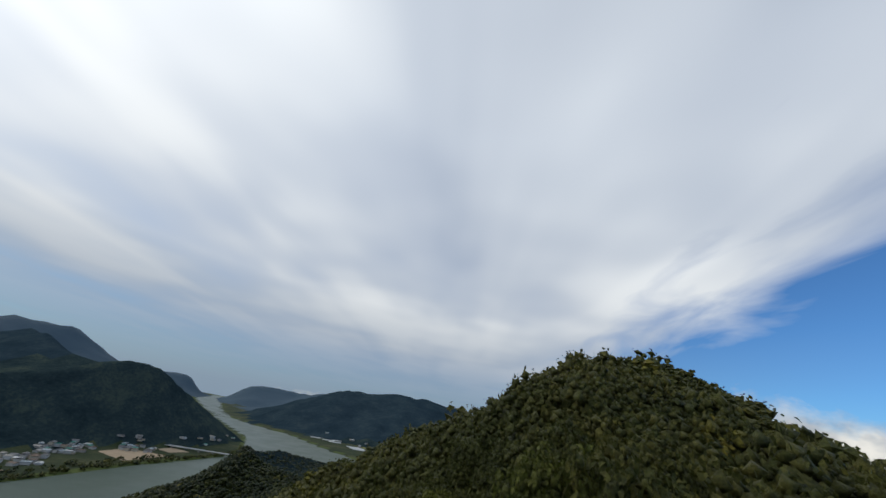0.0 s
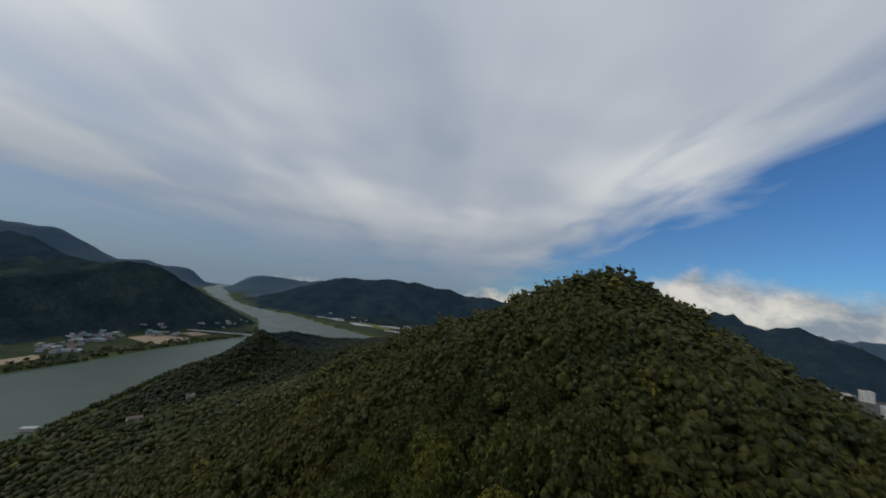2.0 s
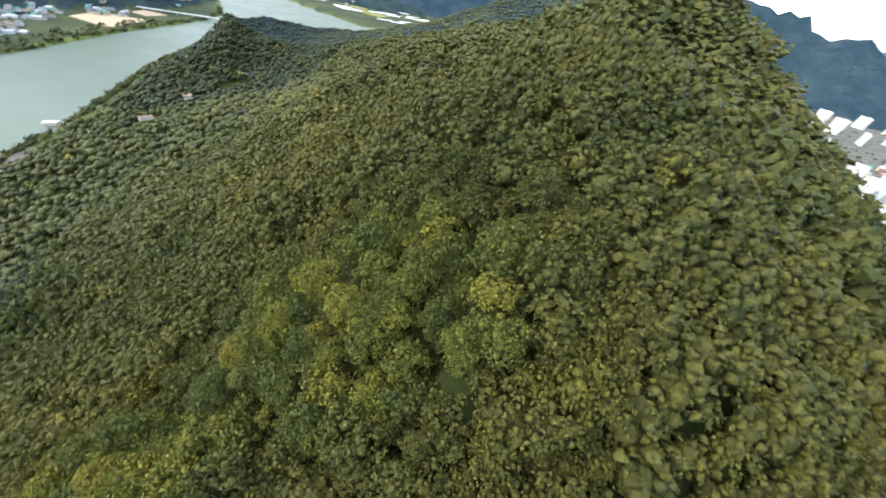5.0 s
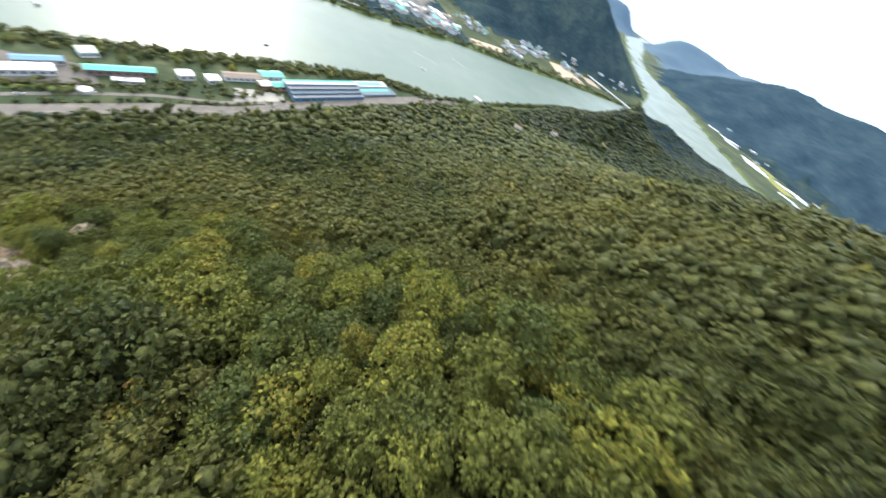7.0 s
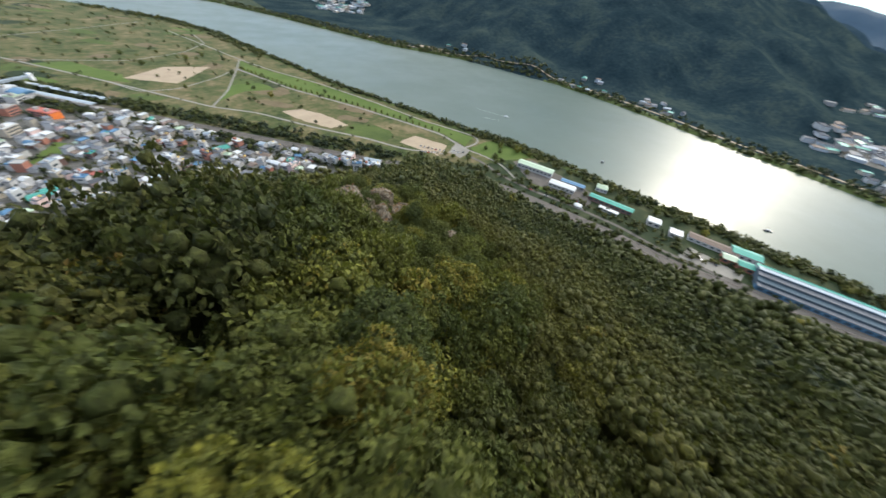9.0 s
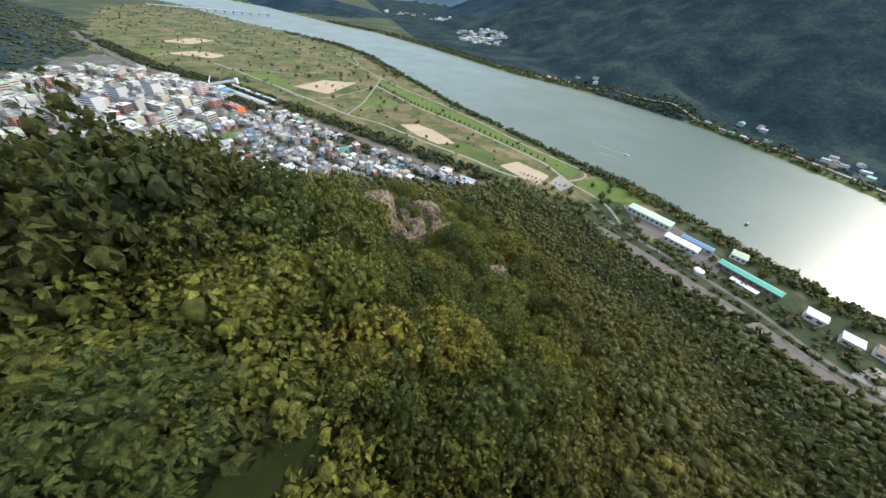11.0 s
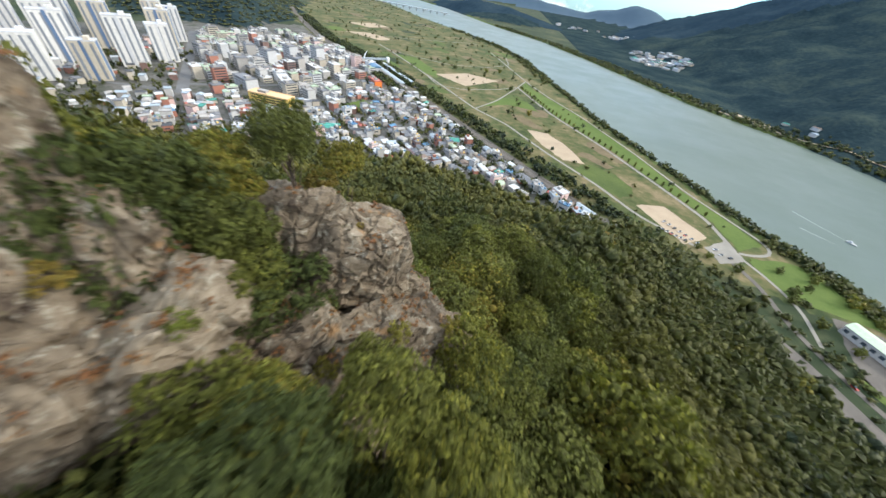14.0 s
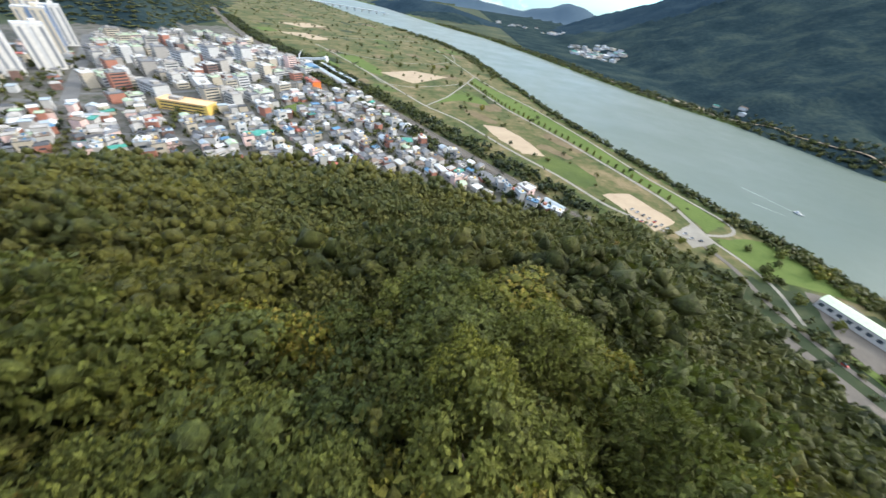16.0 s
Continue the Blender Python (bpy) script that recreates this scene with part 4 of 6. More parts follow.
# ---------------------------------------------------------------- trees, shrubs and dry grass on the rocks
ROCK_TREE = BVHTree.FromPolygons(ROCK_V, ROCK_F)


def rock_top(x, y):
    hit = ROCK_TREE.ray_cast(Vector((x, y, 190)), Vector((0, 0, -1)))[0]
    return max(z_at(x, y), hit.z) if hit else z_at(x, y)


for i, (x, y, top, q) in enumerate([(-78.8, -12.8, 144.0, 2.0), (-69, -7.5, 146.0, 2.4), (-80, -12, 145.5, 2.4), (-69.5, -20, 150, 2.6), (-73, -20.2, 147.5, 2.2), (-74.6, -18.6, 145.5, 1.9), (-70.6, -23.4, 148.0, 2.2), (-81, -10.5, 147, 2.8), (-84, -14.3, 145.5, 2.3), (-82.5, -16.6, 142.5, 1.6), (-66, -7.0, 147.5, 2.4), (-58.5, -5.5, 155, 3.1), (-57, -10, 155.5, 3.0), (-70, -5, 148, 2.8), (-58, -15, 154.5, 2.6), (-64, -21.5, 149, 2.8), (-76, -6, 144.5, 2.8), (-88, -13.5, 142.5, 2.6), (-88.4, -21.4, 139.0, 2.7), (-65, -2, 151, 3.0), (-53, -4, 157, 3.2), (-68.6, -25.5, 148.5, 2.2), (-72.6, -27.4, 149.6, 2.0), (-75.4, -30.0, 147.2, 1.6), (-70.4, -30.5, 149, 2.3)]):
    base = rock_top(x, y) - 0.2
    t = new("tree")
    t.matrix_basis = Matrix.LocRotScale((x, y, base), Euler((0, 0, i * 1.3)), (q, q, q * 1.1))
    tagged(t, "yellow-green oak growing between the rocks", "tree", "oaks between the rocks")
    lift = max((top - base) / (q * 1.1) - 1.5, 0.0)
    part("trunk", TRUNKS[i % 4], t, size=(0.8, 0.8, 0.65 + lift * 0.9))
    part("crown", CROWNS[9 + i % 6], t, (0, 0, lift))


def shrub_meshes():
    out = []
    for s in range(4):
        v, f = crown(140 + s, 14, 620, 0.125, clump=0.26, droop=0.1, width=0.36, core=0.38, fill=0.6)
        ob = mesh_object("foliage", v, f, [M["leaf_yellow"]], smooth=True)
        out.append(ob.data)
        bpy.data.objects.remove(ob)
    return out


SHRUBS = shrub_meshes()
for i, (x, y, q) in enumerate([(-82.9, -28.2, 0.9), (-84.6, -25.6, 0.7), (-76.0, -31.2, 1.6), (-73.5, -33, 1.9), (-78.0, -30.4, 1.0), (-79.0, -24.2, 0.35), (-75.5, -29.5, 1.5), (-73, -30.5, 1.7), (-71.5, -24.5, 1.3), (-72.5, -22.0, 1.0), (-83.2, -19.6, 0.9), (-86.4, -22.0, 0.8), (-79.6, -17.0, 1.0), (-61.5, -13.0, 1.0), (-70.0, -14.4, 0.9), (-76.8, -12.8, 1.1), (-74.8, -14.6, 0.8), (-78.0, -20.8, 0.5), (-87.6, -26.4, 1.0)]):
    g = new("shrub")
    g.matrix_basis = Matrix.LocRotScale((x, y, rock_top(x, y) - 0.25 * q), Euler((0, 0, i)), (q, q, q * 0.9))
    tagged(g, "yellow-green leafy shrub rooted in a rock crack", "shrub", "shrubs on the rocks")
    part("foliage", SHRUBS[i % 4], g)
    part("stem", TRUNKS[i % 4], g)


def build_dry_grass():
    r = np.random.default_rng(77)
    rows = []
    for k in range(900):
        x, y = r.uniform(-90, -56), r.uniform(-31, -8)
        hit = ROCK_TREE.ray_cast(Vector((x, y, 190)), Vector((0, 0, -1)))
        if hit[0] is None or hit[1].z < 0.72 or hit[0].z < z_at(x, y) + 0.2:
            continue
        q = r.uniform(0.12, 0.40)
        rows.append((x, y, hit[0].z - 0.1 * q, q, q * r.uniform(0.5, 0.9), r.uniform(0, 6), r.uniform(0.78, 1.0)))
    scatter("dry_grass", np.array(rows), [crown(s + 170, 3, 40, 0.42, clump=0.4, droop=-0.4, core=0.0, width=0.16, low=True) for s in range(4)], M["litter"], "dry yellow-brown grass tufts and litter on rock", 9)


build_dry_grass()


def build_undergrowth():
    """Low bushes that close the ground round the rocks."""
    r = np.random.default_rng(55)
    p = jitter_grid(-112, -44, -58, 22, 1.9, r)
    p = p[line_near(p, np.array([(-60, 8), (-78, -12), (-90, -45)], float))[0] < 22]
    rows = []
    for (x, y), g in zip(p, ground_z(p)):
        hit = ROCK_TREE.ray_cast(Vector((x, y, 190)), Vector((0, 0, -1)))[0]
        if hit and hit.z > g + 0.4:
            continue
        q = r.uniform(1.2, 2.1)
        rows.append((x, y, g + 0.1, q, q * r.uniform(0.7, 1.2), r.uniform(0, 6), np.clip(r.normal(0.5, 0.18), 0.1, 0.92)))
    scatter("undergrowth", np.array(rows), [crown(s + 190, 6, 64, 0.26, clump=0.4, droop=0.1, core=0.3, width=0.36, low=True, fill=0.55) for s in range(4)], M["leaf"], "low green bushes and ferns between the rocks", 10)


build_undergrowth()


def build_slope_scrub():
    """Young growth that closes the canopy over the steep hollow below the crest."""
    r = np.random.default_rng(58)
    p = jitter_grid(-80, 40, 22, 130, 3.3, r)
    p = p[(np.hypot(p[:, 0] + 53, p[:, 1] - 97) > 4.5) & (np.hypot(p[:, 0] + 40, p[:, 1] - 62) > 3.5)]
    q = r.uniform(1.5, 2.5, len(p))
    rows = np.column_stack([p, ground_z(p) - 0.2, q, q * r.uniform(0.9, 1.4, len(p)), r.uniform(0, 6, len(p)), tint_of(p, r)])
    scatter("young_growth", rows, [crown(s + 230, 3, 30, 0.42, clump=0.5, low=True, core=0.0, shell=0.6, fill=0.6) for s in range(4)], M["leaf"], "young green growth below the canopy", 13)


build_slope_scrub()

# ---------------------------------------------------------------- roads, rails and paths
def ribbon(name, pts, width, mat, lift, label, category="path", thick=0.3, kind="structure"):
    line = np.array(pts, float)
    seg = np.hypot(*np.diff(line, axis=0).T)
    at = np.concatenate([[0], np.cumsum(seg)])
    s = np.arange(0, at[-1] + 4, 7.0).clip(0, at[-1])
    p = np.stack([np.interp(s, at, line[:, 0]), np.interp(s, at, line[:, 1])], 1)
    for _ in range(3):
        p[1:-1] = (p[:-2] + 2 * p[1:-1] + p[2:]) / 4
    t = np.gradient(p, axis=0)
    t /= np.linalg.norm(t, axis=1, keepdims=True) + 1e-9
    nrm = np.stack([-t[:, 1], t[:, 0]], 1) * width / 2
    l, r = p + nrm, p - nrm
    z = np.maximum.reduce([ground_z(l), ground_z(r), ground_z(p)]) + lift
    n = len(p)
    v = np.concatenate([np.column_stack([l, z]), np.column_stack([r, z]), np.column_stack([l, z - thick - lift]), np.column_stack([r, z - thick - lift])])
    i = np.arange(n - 1)
    f = np.concatenate([np.stack([i, n + i, n + i + 1, i + 1], 1), np.stack([2 * n + i, i, i + 1, 2 * n + i + 1], 1), np.stack([n + i, 3 * n + i, 3 * n + i + 1, n + i + 1], 1)])
    return tagged(mesh_object(name, v, f, [M[mat]]), label, category, kind=kind)


def patch(name, pts, mat, lift, label, category="ground"):
    r = random.Random(len(name) + round(pts[0][0]))
    ring = []
    for (x0, y0), (x1, y1) in zip(pts, list(pts[1:]) + [pts[0]]):
        n = max(1, int(math.hypot(x1 - x0, y1 - y0) / 7))
        ring += [(x0 + (x1 - x0) * i / n + r.uniform(-1.3, 1.3), y0 + (y1 - y0) * i / n + r.uniform(-1.3, 1.3)) for i in range(n)]
    s = Shape().ring(ring, 2.6, 3.0 + lift)
    return tagged(new(name, s.mesh(name, M[mat])), label, category, kind="structure")


RAIL = [(620, -1190), (567, -1125), (357, -860), (158, -685), (-18, -492), (-131, -364), (-212, -272), (-309, -160), (-352, -36), (-364, 23), (-402, 108), (-430, 166), (-466, 272), (-490, 360)]
ribbon("railway_bed", RAIL, 15, "gravel", 0.5, "grey ballast railway bed along the mountain foot", "railway")
for off in (-4.6, -3.1, 3.1, 4.6):
    line = np.array(RAIL, float)
    t = np.gradient(line, axis=0)
    t /= np.linalg.norm(t, axis=1, keepdims=True)
    ribbon("rail", line + np.stack([-t[:, 1], t[:, 0]], 1) * off, 0.22, "rail_steel", 0.72, "worn steel rail on ballast", "railway", 0.2)
ribbon("road", [(-318, -262), (-330, -225), (-328, -185), (-338, -140), (-356, -96), (-372, -40), (-376, 10), (-392, 60), (-412, 105), (-440, 170), (-478, 275)], 4.5, "gravel", 0.12, "grey concrete access road beside the railway", "road")
ribbon("path", [(-53, -1105), (-154, -799), (-196, -700), (-244, -614), (-299, -482), (-333, -382), (-362, -322), (-377, -292), (-372, -276), (-350, -268), (-336, -268)], 3.2, "paving", 0.08, "pale riverside walking path", "path")
ribbon("path", [(-133, -735), (-191, -590), (-257, -476), (-301, -386), (-331, -320), (-334, -270)], 4.5, "paving", 0.10, "pale paved avenue lined with young trees", "path")
ribbon("path", [(230, -920), (183, -867), (58, -705), (-62, -541), (-114, -496), (-169, -416), (-223, -350), (-254, -300), (-300, -262)], 4.0, "paving", 0.08, "pale inner park road", "path")
ribbon("path", [(-62, -541), (-95, -610), (-133, -735), (-150, -800)], 3.0, "paving", 0.09, "pale park path between lawns", "path")
ribbon("path", [(58, -705), (20, -640), (-30, -640), (-95, -690), (-130, -735)], 2.6, "paving", 0.07, "thin curving park path", "path")
ribbon("path", [(183, -867), (110, -850), (30, -830), (-60, -880), (-110, -960), (-100, -1060)], 2.6, "paving", 0.07, "thin curving park path", "path")
ribbon("path", [(360, -1015), (240, -1050), (120, -1130), (0, -1220)], 3.0, "paving", 0.07, "thin park path across dry grass", "path")
ribbon("path", [(-334, -262), (-345, -235), (-350, -205), (-340, -170)], 3.0, "paving", 0.09, "pale path from the plaza to the sheds", "path")
ribbon("street", [(300, -372), (345, -430), (430, -540), (551, -690)], 14, "asphalt", 0.10, "wide grey main street of the town", "road")
ribbon("street", [(500, -310), (380, -362), (300, -376), (180, -385), (60, -405), (-60, -412), (-125, -372)], 7, "asphalt", 0.08, "grey street through the village", "road")
ribbon("street", [(120, -600), (180, -520), (260, -440), (330, -400)], 7, "asphalt", 0.09, "grey street through the town", "road")
ribbon("street", [(300, -790), (330, -700), (380, -620), (440, -560)], 7, "asphalt", 0.09, "grey street through the town", "road")
ribbon("street", [(-120, -350), (-40, -370), (40, -345), (120, -330), (230, -320), (330, -330)], 5, "asphalt", 0.07, "narrow grey village lane", "road")
patch("sand_lot", [(39, -719), (-21, -776), (-93, -760), (-31, -668)], "sand", 0.10, "bare pale sand sports ground", "sports ground")
patch("sand_lot", [(-146, -489), (-178, -490), (-200, -455), (-218, -404), (-190, -402), (-165, -440)], "sand", 0.10, "bare pale sand sports ground", "sports ground")
patch("sand_lot", [(-258, -322), (-291, -332), (-316, -284), (-286, -264)], "sand", 0.10, "pale sandy car park", "car park")
patch("plaza", [(-304, -267), (-333, -286), (-337, -258), (-309, -244)], "paving", 0.13, "pale paved plaza at the park entrance", "plaza")
patch("sand_lot", [(361, -1015), (300, -1060), (220, -1010), (246, -970)], "sand", 0.10, "bare pale sand lot", "sports ground")
patch("sand_lot", [(430, -1180), (360, -1260), (300, -1230), (340, -1150)], "sand", 0.10, "bare pale sand lot", "sports ground")
patch("lawn", [(-150, -800), (-165, -745), (-196, -690), (-244, -606), (-296, -482), (-328, -384), (-357, -324), (-372, -292), (-340, -272), (-336, -318), (-305, -388), (-262, -478), (-196, -590), (-139, -733)], "lawn", 0.04, "bright green mown lawn strip by the river", "lawn")
patch("lawn", [(-340, -262), (-376, -270), (-410, -262), (-428, -215), (-430, -190), (-390, -205), (-350, -215)], "lawn", 0.04, "bright green mown lawn by the river", "lawn")
patch("lawn", [(-70, -560), (-120, -600), (-170, -590), (-150, -640), (-105, -640)], "lawn", 0.05, "green mown lawn", "lawn")
patch("lawn", [(160, -840), (60, -712), (30, -690), (40, -740), (110, -840)], "lawn", 0.05, "green mown lawn", "lawn")
patch("lawn", [(119, -433), (103, -480), (82, -464), (106, -424)], "lawn", 0.05, "green vacant plot in the village", "lawn")
patch("lawn", [(-345, -150), (-352, -150), (-372, -95), (-366, -88)], "lawn", 0.05, "green verge beside the road", "lawn")
patch("yard", [(-380, 20), (-410, 22), (-414, 70), (-392, 72)], "paving", 0.08, "pale concrete yard", "yard")
patch("yard", [(-352, -150), (-372, -205), (-402, -195), (-405, -95), (-372, -80)], "gravel", 0.05, "worn gravel yard", "yard")
for pts in ([(-840, 560), (-880, 575), (-885, 690), (-850, 690)], [(-820, 905), (-935, 940), (-940, 1030), (-815, 1040)], [(-850, 1080), (-925, 1100), (-900, 1150), (-830, 1140)], [(-640, -880), (-660, -885), (-700, -820), (-690, -800)], [(-860, -560), (-890, -570), (-880, -640), (-850, -640)]):
    patch("bare_field", pts, "sand", 0.10, "bare ploughed sandy field", "field")
for k, (x, y) in enumerate([(-340, 1930), (-420, 2050), (-560, 2120), (-300, 2120), (-200, 2250), (-800, 2350), (-1000, 2420), (-640, 2300), (-480, 2260), (-900, 2550), (-720, 2480), (-320, 2330), (-140, 2070), (-1150, 2480), (-560, 2420)]):
    patch("rice_field", [(x, y), (x - 130, y + 50), (x - 100, y + 140), (x + 30, y + 90)], "rice", 0.10, "yellow-green rice field", "field")

def park_mosaic():
    r = random.Random(61)
    c, s = math.cos(math.atan2(-418, 389)), math.sin(math.atan2(-418, 389))
    n = 0
    while n < 46:
        x, y = r.uniform(-300, 620), r.uniform(-1500, -320)
        u, v = r.uniform(14, 42), r.uniform(9, 26)
        ring = []
        for k in range(8):
            a = k * math.pi / 4
            e = r.uniform(0.75, 1.15)
            px, py = u * e * math.copysign(abs(math.cos(a)) ** 0.6, math.cos(a)), v * e * math.copysign(abs(math.sin(a)) ** 0.6, math.sin(a))
            ring.append((x + px * c - py * s, y + px * s + py * c))
        if not inside(np.array(ring), PARK).all():
            continue
        n += 1
        kind = r.choice(("dry", "dry", "bank", "lawn", "field", "bank"))
        patch("meadow_patch", ring, kind, 0.012 + 0.0006 * n, "patch of meadow with its own colour in the park", "meadow")


park_mosaic()
FAR_LINE = np.array([q for q in FAR_BANK if -1200 < q[1] < 300], float)
ribbon("track", [(x - 34, y) for x, y in FAR_LINE], 7, "sand", 0.1, "orange-brown dirt track along the far bank", "road")

# ---------------------------------------------------------------- sheds along the river
def shed(x, y, length, width, rz, height, walls, roof, shape, label, windows=0, rise=1.6, group="sheds by the river"):
    b = root("shed", x, y, rz, label, "building", group)
    part("wall", unit("box", walls), b, (0, 0, -0.6), (length, width, height + 0.6))
    part("roof", unit(shape, roof), b, (0, 0, height), (length + 1.0, width + 1.0, rise))
    for k in range(windows):
        for s in (-1, 1):
            part("window", unit("box", "glass_dark"), b, ((k + 0.5) / windows * length - length / 2, s * (width / 2), height * 0.35), (length / windows * 0.55, 0.12, height * 0.35))
    return b


A1 = math.atan2(43, -18)
shed(-381, -172, 47, 13, A1, 6.5, "white_paint", "roof_green", "gable", "long white hall with a pale green gable roof", 9)
shed(-377, -124, 32, 11, A1, 5.5, "white_paint", "roof_white", "gable", "long white shed with a white sheet roof", 6, 1.3)
shed(-395, -121, 30, 8, A1, 4.5, "concrete", "roof_blue", "gable", "low shed with a bright blue sheet roof", 5, 1.0)
shed(-423, -96, 13, 12, A1 + 0.1, 5.0, "grey_paint", "roof_green", "hip", "square pavilion with a pale green hipped roof", 3, 2.0)
shed(-399, -69, 50, 9.5, math.atan2(46, -15), 5.5, "dark_brick", "roof_teal", "gable", "long brick shed with a bright teal roof", 8, 1.4)
shed(-385, -63, 21, 5, math.atan2(46, -13), 3.2, "white_paint", "roof_white", "parapet", "low lean-to with a white rimmed roof", 4, 0.8)
shed(-412, -22, 13, 11, A1, 6, "white_paint", "roof_white", "gable", "white boxy shed with a white roof", 2, 1.0)
shed(-414, 2, 12, 11, A1, 5, "white_paint", "roof_white", "parapet", "low white flat-roofed shed by the river", 2, 0.7)
shed(-433, 33, 46, 12, math.atan2(45, -14), 4.5, "grey_paint", "roof_brown", "gable", "long dark shed with a dull brown roof", 7)
shed(-423, 52, 13, 11, A1, 5, "brick_red", "roof_green", "gable", "brick house with a pale green roof", 2)
shed(-425, 66, 14, 11, A1, 5.5, "brick_red", "roof_teal", "gable", "brick house with a teal roof", 2)
AB = math.atan2(95, -36)
hall = root("waterworks_hall", -437, 122, AB, "long stepped waterworks hall with grey and blue roofs", "building", "sheds by the river")
for y, w, h, walls, roof in ((9.5, 7, 9.0, "grey_paint", "roof_teal"), (3.0, 6, 10.5, "blue_cladding", "roof_sky"), (-3.2, 6.4, 8.5, "blue_cladding", "roof_grey"), (-9.8, 6.8, 6.5, "blue_cladding", "roof_slate"), (-16.0, 5.6, 4.5, "roof_blue", "roof_grey")):
    part("wall", unit("box", walls), hall, (0, y, -0.5), (100, w, h + 0.5))
    part("roof", unit("parapet", roof), hall, (0, y, h), (100.4, w, 0.7))
for k in range(14):
    part("window", unit("box", "glass_blue"), hall, (-46 + k * 7.0, -18.8, 1.2), (4.6, 0.14, 2.4))
    part("window", unit("box", "glass_blue"), hall, (-46 + k * 7.0, -13.2, 4.9), (4.6, 0.14, 1.2))
shed(-446, 60, 26, 14, AB, 6, "grey_paint", "roof_teal", "gable", "grey waterworks annex with a teal roof", 4)
pool = root("settling_pool", -470, 196, AB, "open settling basins with a pale concrete rim", "pool", "sheds by the river")
part("rim", Shape().box(-30, 30, 2, 17, -0.5, 4.5).mesh("rim", M["concrete"]), pool)
part("basin", unit("box", "roof_blue"), pool, (-3, 9.5, 4.4), (48, 9, 0.25), label="blue water in a basin")
part("lower_rim", Shape().box(-30, 34, -17, 1.8, -0.5, 3.2).mesh("lower_rim", M["roof_slate"]), pool)
part("basin", unit("box", "roof_teal"), pool, (0, -5, 3.1), (52, 6, 0.25), label="teal water in a basin")
part("basin", unit("box", "roof_slate"), pool, (0, -12.5, 3.1), (52, 6, 0.25), label="dark water in a basin")
tank = root("storage_tank", -361, -88, 0, "round white storage tank with a domed top", "tank")
part("shell", Shape().cyl(0, 0, 4.6, -0.4, 2.6, 20).mesh("shell", M["white_paint"]), tank)
part("dome", Shape().cyl(0, 0, 4.7, 2.6, 3.3, 20, 3.4).cyl(0, 0, 3.4, 3.3, 3.9, 20, 1.2).mesh("dome", M["roof_white"]), tank)
jetty = root("boathouse", -524, 424, 0.4, "small white floating boathouse at the shore", "boathouse", z=0.0)
part("deck", unit("box", "timber"), jetty, (0, 0, -0.3), (20, 9, 0.9))
part("cabin", unit("box", "white_paint"), jetty, (0, 0, 0.6), (14, 7, 3.4))
part("roof", unit("parapet", "roof_white"), jetty, (0, 0, 4.0), (16, 8, 0.8))

# ---------------------------------------------------------------- village and town
def house(x, y, w, l, h, rz, walls, roof, shape, group, windows=1):
    b = root("house", x, y, rz, f"{'two-storey ' if h > 4.5 else 'low '}{named(walls)} house with a {named(roof)} {'flat' if shape == 'parapet' else 'pitched'} roof", "house", group)
    part("wall", unit("box", walls), b, (0, 0, -0.5), (l, w, h + 0.5))
    part("roof", unit(shape, roof), b, (0, 0, h), (l + 0.7, w + 0.7, 0.7 if shape == "parapet" else 1.7))
    if h > 5 and shape == "parapet":
        part("stair_head", unit("box", walls), b, (l * 0.25, w * 0.12, h + 0.2), (l * 0.28, w * 0.4, 2.3))
        part("water_tank", unit("box", "roof_blue" if round(x) % 3 else "yellow_paint"), b, (-l * 0.22, -w * 0.15, h + 0.25), (1.5, 1.5, 1.3))
    if windows:
        for s in (-1, 1):
            part("window", unit("box", "glass_dark"), b, (l * 0.05, s * w / 2, h * 0.45), (l * 0.5, 0.12, h * 0.22))
    return b


def block(x, y, w, l, storeys, rz, walls, roof, label, group):
    """A mid-rise building with a band of windows for each storey."""
    h = storeys * 3.2
    b = root("office_block", x, y, rz, label, "building", group)
    part("wall", unit("box", walls), b, (0, 0, -0.5), (l, w, h + 0.5))
    part("roof", unit("parapet", roof), b, (0, 0, h), (l + 0.2, w + 0.2, 1.1))
    part("stair_head", unit("box", "concrete"), b, (l * 0.2, 0, h + 0.4), (l * 0.22, w * 0.4, 2.8))
    for k in range(storeys):
        for s in (-1, 1):
            part("window_band", unit("box", "glass_dark"), b, (0, s * w / 2, k * 3.2 + 1.1), (l * 0.86, 0.16, 1.3))
    return b


class HouseMass:
    """Far houses joined into one mesh, a material for each face."""

    def __init__(self):
        self.s, self.m, self.mats = Shape(), [], []

    def slot(self, mat):
        if mat not in self.mats:
            self.mats.append(mat)
        return self.mats.index(mat)

    def house(self, x, y, w, l, h, rz, walls, roof, shape):
        c, s, z = math.cos(rz), math.sin(rz), z_at(x, y)
        for mesh, mat, z0, size in ((unit("box", walls), walls, -0.5, (l, w, h + 0.5)), (unit(shape, roof), roof, h, (l + 0.7, w + 0.7, 0.7 if shape == "parapet" else 1.7))):
            v = [(q.co.x * size[0], q.co.y * size[1], q.co.z * size[2] + z0) for q in mesh.vertices]
            self.s.add([(x + a * c - b * s, y + a * s + b * c, z + d) for a, b, d in v], [tuple(f.vertices) for f in mesh.polygons])
            self.m += [self.slot(mat)] * len(mesh.polygons)

    def done(self, name, label):
        me = bpy.data.meshes.new(name)
        me.from_pydata(self.s.v, [], self.s.f)
        for mat in self.mats:
            me.materials.append(M[mat])
        me.polygons.foreach_set("material_index", np.array(self.m, np.int32))
        me.update()
        tagged(new(name, me), label, "houses", kind="stuff")


RAIL_A = math.atan2(-418, 389)


